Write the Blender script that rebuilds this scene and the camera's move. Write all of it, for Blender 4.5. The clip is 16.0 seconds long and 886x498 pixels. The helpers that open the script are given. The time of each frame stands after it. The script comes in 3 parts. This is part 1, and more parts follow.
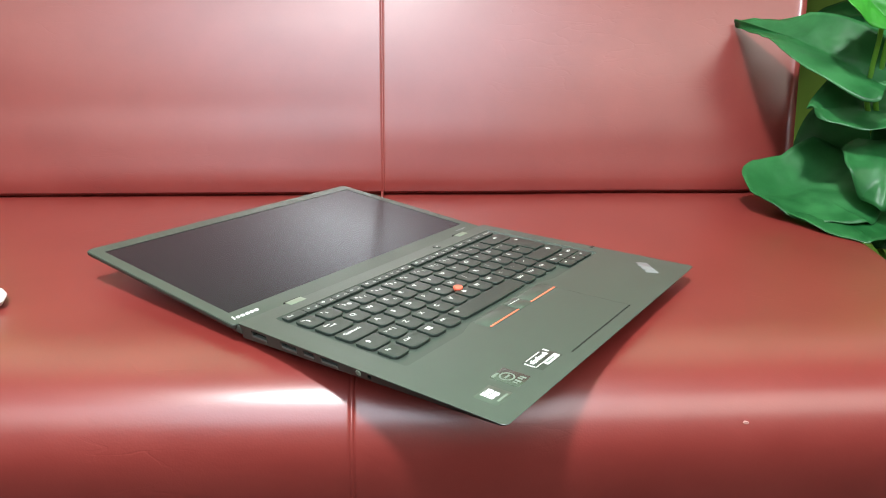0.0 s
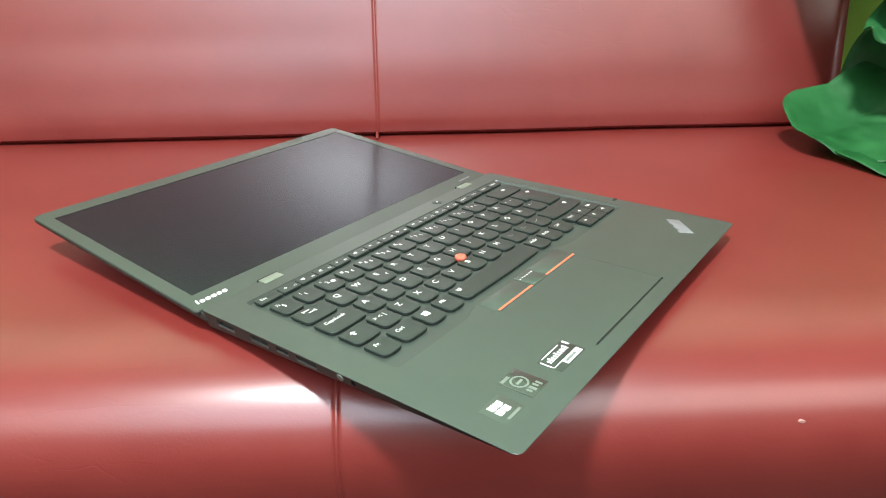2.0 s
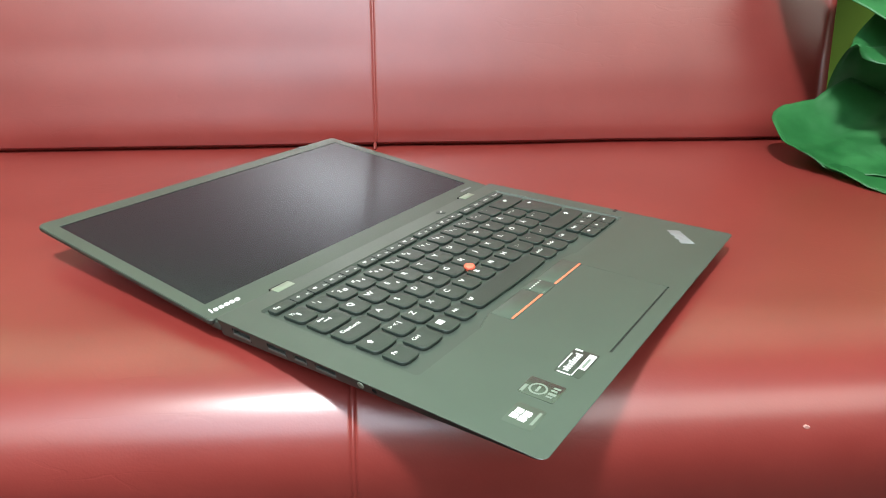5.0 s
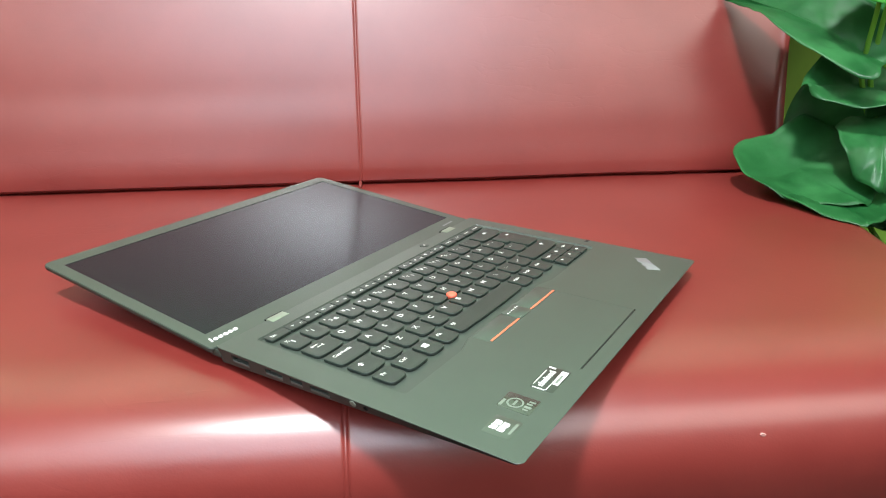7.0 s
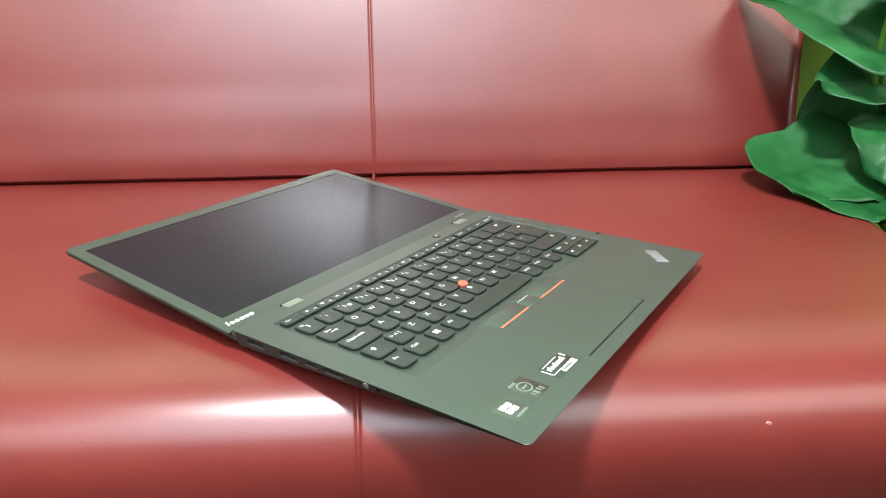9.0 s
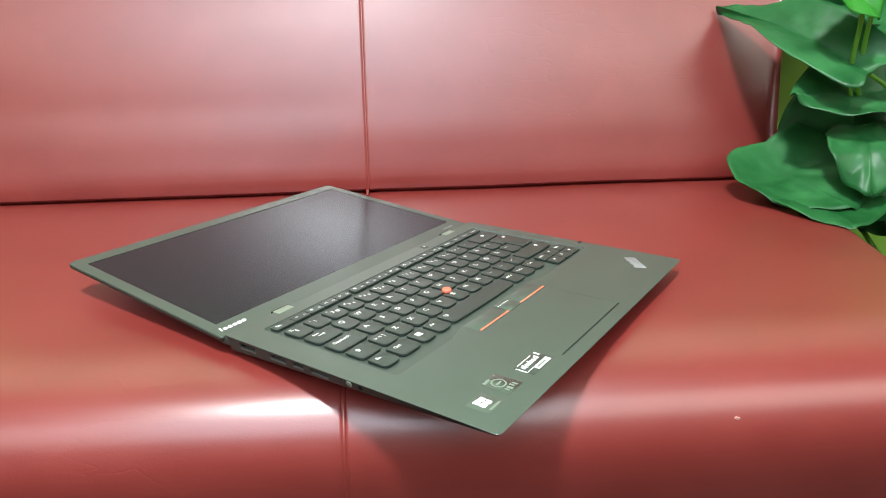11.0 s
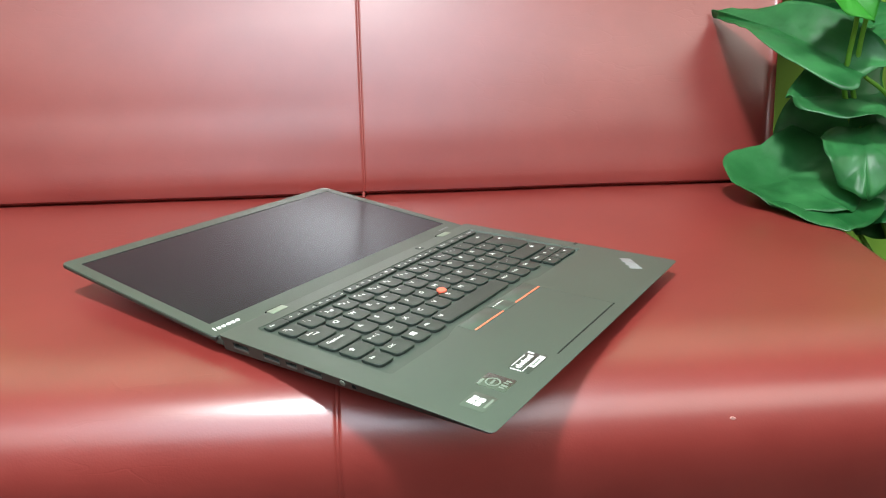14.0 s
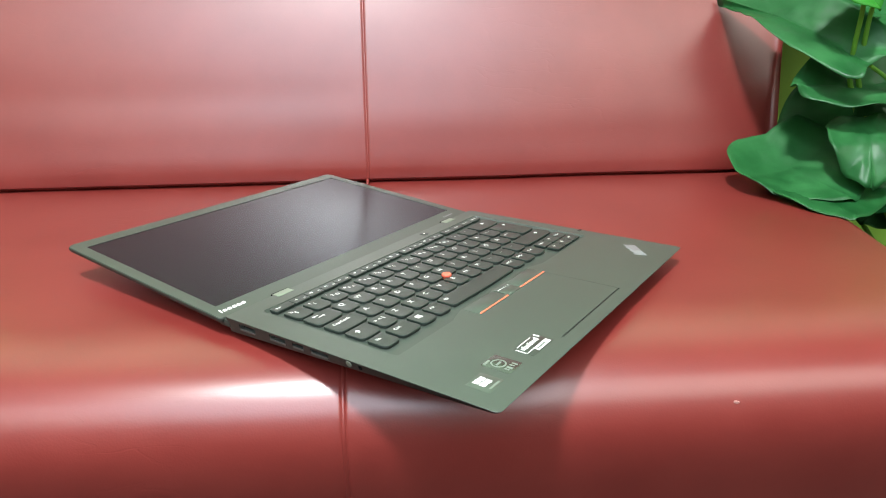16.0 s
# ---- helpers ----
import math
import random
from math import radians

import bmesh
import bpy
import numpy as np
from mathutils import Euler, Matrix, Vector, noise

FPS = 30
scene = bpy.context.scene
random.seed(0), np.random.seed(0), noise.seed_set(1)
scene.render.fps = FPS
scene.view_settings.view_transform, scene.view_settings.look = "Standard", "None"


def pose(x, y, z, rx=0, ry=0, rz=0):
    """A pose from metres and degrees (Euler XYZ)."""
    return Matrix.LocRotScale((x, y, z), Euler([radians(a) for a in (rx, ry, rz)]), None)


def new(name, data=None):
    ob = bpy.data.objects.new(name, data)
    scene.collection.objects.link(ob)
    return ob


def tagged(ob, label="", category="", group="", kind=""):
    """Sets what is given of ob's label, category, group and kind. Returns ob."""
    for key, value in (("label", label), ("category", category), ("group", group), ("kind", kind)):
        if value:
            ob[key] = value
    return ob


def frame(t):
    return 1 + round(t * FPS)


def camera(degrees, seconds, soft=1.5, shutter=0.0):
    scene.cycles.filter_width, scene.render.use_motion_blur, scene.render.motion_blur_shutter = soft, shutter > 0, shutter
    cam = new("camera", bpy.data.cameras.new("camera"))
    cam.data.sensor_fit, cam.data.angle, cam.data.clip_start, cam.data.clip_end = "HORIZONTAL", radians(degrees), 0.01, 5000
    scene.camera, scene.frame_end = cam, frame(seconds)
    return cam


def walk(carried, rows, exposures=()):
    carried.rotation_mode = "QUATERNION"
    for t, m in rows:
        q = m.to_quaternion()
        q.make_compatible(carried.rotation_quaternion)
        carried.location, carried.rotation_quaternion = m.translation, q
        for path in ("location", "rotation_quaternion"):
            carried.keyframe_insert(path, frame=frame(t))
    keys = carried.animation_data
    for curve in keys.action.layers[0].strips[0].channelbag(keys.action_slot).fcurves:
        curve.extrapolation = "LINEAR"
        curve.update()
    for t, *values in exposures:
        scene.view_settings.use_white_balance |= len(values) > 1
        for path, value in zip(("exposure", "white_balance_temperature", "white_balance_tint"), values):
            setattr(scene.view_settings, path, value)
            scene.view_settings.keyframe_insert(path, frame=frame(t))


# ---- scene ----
from mathutils.geometry import tessellate_polygon

# Camera and its walk: t, x, y, z, yaw, pitch, roll.
cam = camera(65.5, 16.0, soft=1.05)
ROWS = [
    (0, 0.0425, -0.4126, 0.6639, -2.48, -17.96, 0.23),
    (0.5, 0.0474, -0.3963, 0.6646, -2.08, -19.53, -0.08),
    (1, 0.0504, -0.3794, 0.6651, -2.02, -21.09, -0.32),
    (1.5, 0.0524, -0.35, 0.6704, -1.83, -22.95, -0.48),
    (2, 0.0526, -0.3234, 0.6652, -1.69, -24.38, -0.96),
    (2.5, 0.0506, -0.3142, 0.666, -2.04, -25.02, -0.84),
    (3, 0.0463, -0.3162, 0.6674, -2.11, -24.74, -0.52),
    (3.5, 0.0471, -0.3173, 0.6674, -2.13, -24.34, -0.62),
    (6, 0.021, -0.349, 0.6681, -4.96, -22.04, 0.41),
    (6.5, 0.0225, -0.3616, 0.6762, -5.35, -20.9, 0.23),
    (7, 0.0288, -0.3653, 0.6788, -5.05, -20.61, -0.55),
    (7.5, 0.0257, -0.3664, 0.6775, -4.43, -21.28, -0.08),
    (8, 0.0229, -0.3678, 0.6736, -4.33, -21.07, 0.15),
    (8.5, 0.0272, -0.3731, 0.6785, -4.17, -20.93, -0.73),
    (8.7, 0.0264, -0.3738, 0.676, -4.08, -20.88, -0.28),
    (11, 0.0433, -0.4046, 0.6757, -3.54, -19.14, -1.19),
    (11.5, 0.045, -0.4038, 0.6736, -3.24, -18.72, -1.5),
    (12, 0.0457, -0.4023, 0.6719, -3.25, -18.76, -1.51),
    (12.5, 0.0461, -0.4013, 0.6727, -3.45, -18.91, -1.31),
    (13, 0.0423, -0.4029, 0.6718, -3.46, -18.88, -0.75),
    (13.5, 0.0449, -0.4045, 0.672, -3.51, -18.64, -1.16),
    (14, 0.0456, -0.405, 0.67, -3.73, -18.59, -1.07),
    (14.5, 0.0445, -0.406, 0.669, -3.61, -18.63, -1.12),
    (15, 0.044, -0.4071, 0.6678, -3.66, -18.52, -1.12),
    (15.5, 0.0427, -0.4081, 0.6656, -3.62, -18.91, -0.69),
    (16, 0.0416, -0.4081, 0.6643, -3.66, -19.21, -0.77),
]
walk(cam, [(t, Matrix.Translation((x, y, z)) @ Euler((0, 0, radians(yaw))).to_matrix().to_4x4() @ pose(0, 0, 0, 90 + pitch) @ pose(0, 0, 0, 0, 0, roll)) for t, x, y, z, yaw, pitch, roll in ROWS])

# ---- light ----
DECK = 0.455          # height of the laptop's deck over the floor
scene.view_settings.exposure = 0.04
world = bpy.data.worlds.new("world")
scene.world = world
world.use_nodes = True
sky = world.node_tree.nodes.new("ShaderNodeTexSky")
sky.sky_type = "NISHITA"
sky.sun_disc = False
sky.sun_elevation, sky.sun_rotation = radians(40), radians(120)
world.node_tree.links.new(sky.outputs[0], world.node_tree.nodes["Background"].inputs[0])
world.node_tree.nodes["Background"].inputs[1].default_value = 0.12


def area_lamp(name, m, sx, sy, watts, colour):
    data = bpy.data.lights.new(name, "AREA")
    data.shape, data.size, data.size_y, data.energy, data.color = "RECTANGLE", sx, sy, watts, colour
    ob = new(name, data)
    ob.matrix_world = m
    return ob


# x, y, z, width, depth, watts, colour: a small spotlight, and a row of three wide panels, the middle one cooler; the
# panels are unseen, added for the broad sheen on the leather
LAMPS = (
    (-0.20, -0.66, 2.59, 0.20, 0.20, 104, (0.95, 0.99, 1.0)),
    (-0.30, -2.60, 2.64, 2.1, 3.0, 127, (0.68, 0.85, 1.0)),
    (2.18, -2.60, 2.64, 2.7, 3.0, 92, (1.0, 0.93, 0.84)),
    (-2.0, -2.60, 2.64, 0.9, 3.0, 24, (1.0, 0.93, 0.84)),
)
for x, y, z, sx, sy, watts, colour in LAMPS:
    area_lamp("ceiling_lamp", pose(x, y, z), sx, sy, watts, colour)


# ---- materials ----
def material(name, colour, rough=0.5, metal=0.0, spec=0.5, coat=0.0):
    m = bpy.data.materials.new(name)
    m.use_nodes = True
    b = m.node_tree.nodes["Principled BSDF"]
    b.inputs["Base Color"].default_value = (*colour, 1)
    b.inputs["Roughness"].default_value = rough
    b.inputs["Metallic"].default_value = metal
    b.inputs["Specular IOR Level"].default_value = spec
    b.inputs["Coat Weight"].default_value = coat
    return m


def node(m, kind, **values):
    n = m.node_tree.nodes.new(kind)
    for key, value in values.items():
        n.inputs[key].default_value = value
    return n


def wire(m, a, out, b, into):
    m.node_tree.links.new(a.outputs[out], b.inputs[into])


def coords(m, scale=(1, 1, 1)):
    c = m.node_tree.nodes.new("ShaderNodeTexCoord")
    g = m.node_tree.nodes.new("ShaderNodeMapping")
    g.inputs["Scale"].default_value = scale
    wire(m, c, "Object", g, "Vector")
    return g


def mottle(m, colour, other, scale, low=0.35, high=0.65, stretch=(1, 1, 1), rough=None):
    """Base colour that drifts between two tones, and roughness with it."""
    b = m.node_tree.nodes["Principled BSDF"]
    n = node(m, "ShaderNodeTexNoise", Scale=scale, Detail=6.0, Roughness=0.6)
    wire(m, coords(m, stretch), 0, n, "Vector")
    r = m.node_tree.nodes.new("ShaderNodeValToRGB")
    r.color_ramp.elements[0].position, r.color_ramp.elements[1].position = low, high
    r.color_ramp.elements[0].color, r.color_ramp.elements[1].color = (*colour, 1), (*other, 1)
    wire(m, n, 0, r, 0)
    wire(m, r, 0, b, "Base Color")
    if rough:
        k = m.node_tree.nodes.new("ShaderNodeMapRange")
        k.inputs["To Min"].default_value, k.inputs["To Max"].default_value = rough
        wire(m, n, 0, k, 0)
        wire(m, k, 0, b, "Roughness")
    return n


def bump(m, sources, distance=0.001):
    """Stacks bump nodes: (texture node, output, strength)."""
    b, last = m.node_tree.nodes["Principled BSDF"], None
    for n, out, strength in sources:
        k = node(m, "ShaderNodeBump", Strength=strength, Distance=distance)
        wire(m, n, out, k, "Height")
        if last:
            wire(m, last, 0, k, "Normal")
        last = k
    wire(m, last, 0, b, "Normal")


def leather():
    m = material("red_leather", (0.3, 0.04, 0.03), 0.55, spec=0.05, coat=1.0)
    m.node_tree.nodes["Principled BSDF"].inputs["Coat Roughness"].default_value = 0.32
    m.node_tree.nodes["Principled BSDF"].inputs["Coat IOR"].default_value = 1.66
    m.node_tree.nodes["Principled BSDF"].inputs["Sheen Weight"].default_value = 0.0
    m.node_tree.nodes["Principled BSDF"].inputs["Sheen Roughness"].default_value = 0.5
    m.node_tree.nodes["Principled BSDF"].inputs["Sheen Tint"].default_value = (0.85, 0.93, 1.0, 1)
    mottle(m, (0.156, 0.0190, 0.0154), (0.180, 0.0248, 0.0200), 9, rough=(0.5, 0.6))
    grain = node(m, "ShaderNodeTexVoronoi", Scale=620.0)
    wire(m, coords(m), 0, grain, "Vector")
    fold = node(m, "ShaderNodeTexNoise", Scale=26.0, Detail=5.0, Distortion=0.8)
    wire(m, coords(m, (0.8, 1.0, 1.4)), 0, fold, "Vector")
    ripple = node(m, "ShaderNodeTexNoise", Scale=6.0, Detail=2.0)
    wire(m, coords(m), 0, ripple, "Vector")
    crack = m.node_tree.nodes.new("ShaderNodeTexVoronoi")
    crack.feature = "DISTANCE_TO_EDGE"
    crack.inputs["Scale"].default_value = 19.0
    bent = coords(m, (0.45, 1.0, 1.9))
    wobble = node(m, "ShaderNodeTexNoise", Scale=14.0, Detail=3.0)
    wire(m, bent, 0, wobble, "Vector")
    add = m.node_tree.nodes.new("ShaderNodeVectorMath")
    scale = m.node_tree.nodes.new("ShaderNodeVectorMath")
    scale.operation = "SCALE"
    scale.inputs["Scale"].default_value = 0.10
    wire(m, wobble, 1, scale, 0)
    wire(m, bent, 0, add, 0)
    wire(m, scale, 0, add, 1)
    wire(m, add, 0, crack, "Vector")
    thin = m.node_tree.nodes.new("ShaderNodeMapRange")
    thin.inputs["From Max"].default_value = 0.022
    wire(m, crack, 0, thin, 0)
    where = node(m, "ShaderNodeTexNoise", Scale=5.0, Detail=2.0)
    wire(m, coords(m, (1, 1, 1)), 0, where, "Vector")
    patch = m.node_tree.nodes.new("ShaderNodeMapRange")
    patch.inputs["From Min"].default_value, patch.inputs["From Max"].default_value = 0.54, 0.66
    patch.inputs["To Min"].default_value, patch.inputs["To Max"].default_value = 1.0, 0.0
    wire(m, where, 0, patch, 0)
    worn = m.node_tree.nodes.new("ShaderNodeMath")
    worn.operation = "MAXIMUM"
    wire(m, thin, 0, worn, 0)
    wire(m, patch, 0, worn, 1)
    bump(m, [(grain, 0, 0.05), (fold, 0, 0.28), (ripple, 0, 0.7), (worn, 0, 0.16)], 0.0015)
    return m


def soft_black(name, a, b, rough):
    m = material(name, a, rough[0])
    n = mottle(m, a, b, 35, rough=rough)
    fine = node(m, "ShaderNodeTexNoise", Scale=2500.0, Detail=2.0)
    wire(m, coords(m), 0, fine, "Vector")
    bump(m, [(fine, 0, 0.12)], 0.0002)
    return m


def leaf_green(name, a, b):
    m = material(name, a, 0.3, spec=0.32)
    mottle(m, a, b, 17, 0.38, 0.62, rough=(0.30, 0.52))
    w = node(m, "ShaderNodeTexNoise", Scale=30.0, Detail=3.0, Distortion=0.4)
    wire(m, coords(m, (1, 1, 1)), 0, w, "Vector")
    bump(m, [(w, 0, 0.3)], 0.003)
    thin = m.node_tree.nodes.new("ShaderNodeBsdfTranslucent")
    thin.inputs["Color"].default_value = (2.2 * b[0], min(1.0, 1.6 * b[1]), 0.8 * b[2], 1)
    both = m.node_tree.nodes.new("ShaderNodeMixShader")
    both.inputs[0].default_value = 0.3
    wire(m, m.node_tree.nodes["Principled BSDF"], 0, both, 1)
    wire(m, thin, 0, both, 2)
    wire(m, both, 0, m.node_tree.nodes["Material Output"], 0)
    return m


def plaster(name, a, b):
    m = material(name, a, 0.7)
    n = mottle(m, a, b, 3)
    f = node(m, "ShaderNodeTexNoise", Scale=140.0, Detail=4.0)
    wire(m, coords(m), 0, f, "Vector")
    bump(m, [(f, 0, 0.2)], 0.001)
    return m


LEATHER = leather()
PIPING = material("dull_red_leather", (0.14, 0.020, 0.016), 0.6, spec=0.3)
SHELL = soft_black("soft_touch_shell", (0.042, 0.059, 0.047), (0.047, 0.065, 0.052), (0.30, 0.36))
LID = soft_black("lid_shell", (0.038, 0.053, 0.042), (0.043, 0.058, 0.046), (0.33, 0.40))
PAD = soft_black("trackpad_glass", (0.042, 0.059, 0.047), (0.046, 0.064, 0.051), (0.30, 0.36))
KEYCAP = soft_black("keycap_plastic", (0.021, 0.032, 0.027), (0.026, 0.037, 0.031), (0.30, 0.38))
# deck plastic darkened: the shade of the recess is in the colour
WELL = soft_black("shaded_keyboard_well", (0.037, 0.049, 0.040), (0.041, 0.054, 0.044), (0.4, 0.5))
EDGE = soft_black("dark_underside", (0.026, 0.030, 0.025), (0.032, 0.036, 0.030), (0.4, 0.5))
for m in (SHELL, LID, PAD, WELL):
    m.node_tree.nodes["Principled BSDF"].inputs["Specular IOR Level"].default_value = 0.75
SCREEN = material("screen_panel", (0.010, 0.012, 0.014), 0.22, spec=0.36)
SCREEN.node_tree.nodes["Principled BSDF"].inputs["Specular Tint"].default_value = (0.5, 0.76, 1.0, 1)   # tints its reflections blue
CAVITY = material("port_cavity", (0.006, 0.006, 0.006), 0.6)
STEEL = material("port_steel", (0.10, 0.11, 0.10), 0.45, 0.6)
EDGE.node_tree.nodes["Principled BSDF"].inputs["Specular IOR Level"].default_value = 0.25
HINGE = material("hinge_metal", (0.30, 0.35, 0.28), 0.4, 0.6)
RED = material("red_rubber", (0.75, 0.13, 0.075), 0.55)
RED_LINE = material("red_line", (0.72, 0.15, 0.075), 0.45)
INK = material("white_ink", (0.78, 0.80, 0.78), 0.5)
GREY_INK = material("grey_ink", (0.15, 0.185, 0.15), 0.45)
SILVER = material("silver_foil", (0.25, 0.25, 0.26), 0.45, 0.4)
STICKER = material("sticker_film", (0.052, 0.070, 0.053), 0.32, spec=0.75)
STICKER_DARK = material("sticker_dark", (0.026, 0.034, 0.027), 0.32, spec=0.7)
STICKER_GLOSS = material("sticker_gloss", (0.031, 0.040, 0.032), 0.2, spec=1.0)
RUBBER = material("rubber_foot", (0.01, 0.01, 0.01), 0.8)
WHITE = material("white_plastic", (0.8, 0.8, 0.78), 0.35)
SPECK = material("scuffed_leather", (0.42, 0.22, 0.19), 0.7)
LEAF = leaf_green("leaf_green", (0.010, 0.088, 0.022), (0.034, 0.175, 0.052))
LEAF_LIGHT = leaf_green("young_leaf_green", (0.03, 0.22, 0.025), (0.05, 0.30, 0.03))
STEM = leaf_green("stem_green", (0.12, 0.31, 0.035), (0.15, 0.37, 0.05))
LIME = plaster("lime_wall", (0.13, 0.27, 0.022), (0.15, 0.30, 0.028))
MINT = plaster("pale_green_reflector", (0.58, 0.80, 0.52), (0.62, 0.83, 0.56))
GREY_WALL = plaster("grey_wall", (0.20, 0.175, 0.155), (0.225, 0.20, 0.175))
PLASTER = plaster("white_wall", (0.74, 0.73, 0.70), (0.78, 0.77, 0.74))
FLOOR = plaster("floor_tile", (0.026, 0.020, 0.017), (0.036, 0.028, 0.023))
FLOOR.node_tree.nodes["Principled BSDF"].inputs["Specular IOR Level"].default_value = 0.1
CLAY = plaster("pot_clay", (0.10, 0.07, 0.05), (0.13, 0.09, 0.06))
GLOW = material("lamp_glow", (0.9, 0.9, 0.9), 0.5)
GLOW.node_tree.nodes["Principled BSDF"].inputs["Emission Color"].default_value = (1, 0.95, 0.88, 1)
GLOW.node_tree.nodes["Principled BSDF"].inputs["Emission Strength"].default_value = 0.8


# ---- building helpers ----
def part(name, bm, mat, parent=None, label="", smooth=True, at=None):
    """Links a bmesh as one mesh object under a thing or a part."""
    bmesh.ops.recalc_face_normals(bm, faces=bm.faces)
    mesh = bpy.data.meshes.new(name)
    bm.to_mesh(mesh)
    bm.free()
    mesh.materials.append(mat)
    if smooth:
        mesh.shade_smooth()
        mesh.set_sharp_from_angle(angle=radians(32))
    ob = new(name, mesh)
    ob.parent = parent
    if at is not None:
        ob.matrix_local = at
    if label:
        ob["label"] = label
    return ob


def again(ob, name, at, parent=None):
    """Another object on the same mesh."""
    o = new(name, ob.data)
    o.parent = parent or ob.parent
    o.matrix_local = at
    return o


def thing(name, m, label, category, group=""):
    ob = new(name)
    ob.empty_display_size = 0.02
    ob.matrix_world = m
    return tagged(ob, label, category, group)


def box(bm, x0, x1, y0, y1, z0, z1, bevel=0.0, segs=2):
    v = [bm.verts.new((x, y, z)) for z in (z0, z1) for y in (y0, y1) for x in (x0, x1)]
    f = [bm.faces.new([v[i] for i in q]) for q in ((0, 1, 3, 2), (4, 6, 7, 5), (0, 4, 5, 1), (2, 3, 7, 6), (0, 2, 6, 4), (1, 5, 7, 3))]
    if bevel:
        bmesh.ops.bevel(bm, geom=list({e for q in f for e in q.edges}), offset=bevel, segments=segs, profile=0.5, affect="EDGES")
    return bm


def rounded(x0, x1, y0, y1, radii, steps=5):
    """Outline of a rectangle with rounded corners: radii for front-left, front-right, back-right, back-left."""
    out = []
    for (cx, cy, sx, sy, start), r in zip(((x0, y0, 1, 1, 180), (x1, y0, -1, 1, 270), (x1, y1, -1, -1, 0), (x0, y1, 1, -1, 90)), radii):
        for k in range(steps + 1):
            a = radians(start + 90 * k / steps)
            out.append((cx + sx * r + r * math.cos(a), cy + sy * r + r * math.sin(a)))
    return out


def loop(bm, pts, z):
    return [bm.verts.new((x, y, z(x, y) if callable(z) else z)) for x, y in pts]


def bridge(bm, a, b, skip=()):
    n = len(a)
    for i in range(n):
        if i not in skip:
            bm.faces.new((a[i], a[(i + 1) % n], b[(i + 1) % n], b[i]))


def prism(bm, pts, levels, cap_low=True):
    """A body from stacked outlines: levels of (inset, z); pts is a convex outline."""
    cx, cy = sum(p[0] for p in pts) / len(pts), sum(p[1] for p in pts) / len(pts)
    xs, ys = [p[0] for p in pts], [p[1] for p in pts]
    w, h = max(xs) - min(xs), max(ys) - min(ys)
    mx, my = (max(xs) + min(xs)) / 2, (max(ys) + min(ys)) / 2
    rings = [loop(bm, [(mx + (x - mx) * (1 - 2 * i / w), my + (y - my) * (1 - 2 * i / h)) for x, y in pts], z) for i, z in levels]
    for a, b in zip(rings, rings[1:]):
        bridge(bm, a, b)
    bm.faces.new(rings[-1])
    if cap_low:
        bm.faces.new(rings[0][::-1])
    return rings


def filled(bm, loops):
    """Faces between an outer loop and its holes, all in one plane."""
    verts = [v for ring in loops for v in ring]
    for tri in tessellate_polygon([[v.co for v in ring] for ring in loops]):
        if (verts[tri[1]].co - verts[tri[0]].co).cross(verts[tri[2]].co - verts[tri[0]].co).length > 1e-12:
            bm.faces.new([verts[i] for i in tri])


def tube(bm, path, radius, sides=8, ends=True):
    """A tube along points; radius may fall from the first to the last value of a pair."""
    pts = [Vector(p) for p in path]
    r0, r1 = radius if isinstance(radius, tuple) else (radius, radius)
    rings, side = [], None
    for i, p in enumerate(pts):
        d = (pts[min(i + 1, len(pts) - 1)] - pts[max(i - 1, 0)]).normalized()
        if side is None:
            side = d.orthogonal().normalized()
        side = (side - d * side.dot(d)).normalized()
        up = d.cross(side)
        r = r0 + (r1 - r0) * i / (len(pts) - 1)
        rings.append([bm.verts.new(p + r * (math.cos(a) * side + math.sin(a) * up)) for a in (2 * math.pi * k / sides for k in range(sides))])
    for a, b in zip(rings, rings[1:]):
        bridge(bm, a, b)
    if ends:
        bm.faces.new(rings[0][::-1])
        bm.faces.new(rings[-1])
    return bm


def text(name, body, size, mat, parent, at, label="", width=1.0):
    """Flat lettering in the built-in font, turned into a mesh."""
    curve = bpy.data.curves.new(name, "FONT")
    curve.body, curve.size, curve.align_x, curve.align_y, curve.extrude, curve.offset = body, size, "CENTER", "CENTER", 0.00003, size * 0.012
    curve.resolution_u = 3
    tmp = new(name, curve)
    bpy.context.view_layer.update()
    mesh = bpy.data.meshes.new_from_object(tmp.evaluated_get(bpy.context.evaluated_depsgraph_get()))
    bpy.data.objects.remove(tmp)
    mesh.transform(Matrix.Diagonal((width, 1, 1, 1)))
    mesh.materials.clear()
    mesh.materials.append(mat)
    ob = new(name, mesh)
    ob.parent = parent
    ob.matrix_local = at
    if label:
        ob["label"] = label
    return ob


# ---- the room ----
def slab(name, x0, x1, y0, y1, z0, z1, mat, label, category):
    return tagged(part(name, box(bmesh.new(), x0, x1, y0, y1, z0, z1), mat, smooth=False), label, category, kind="structure")


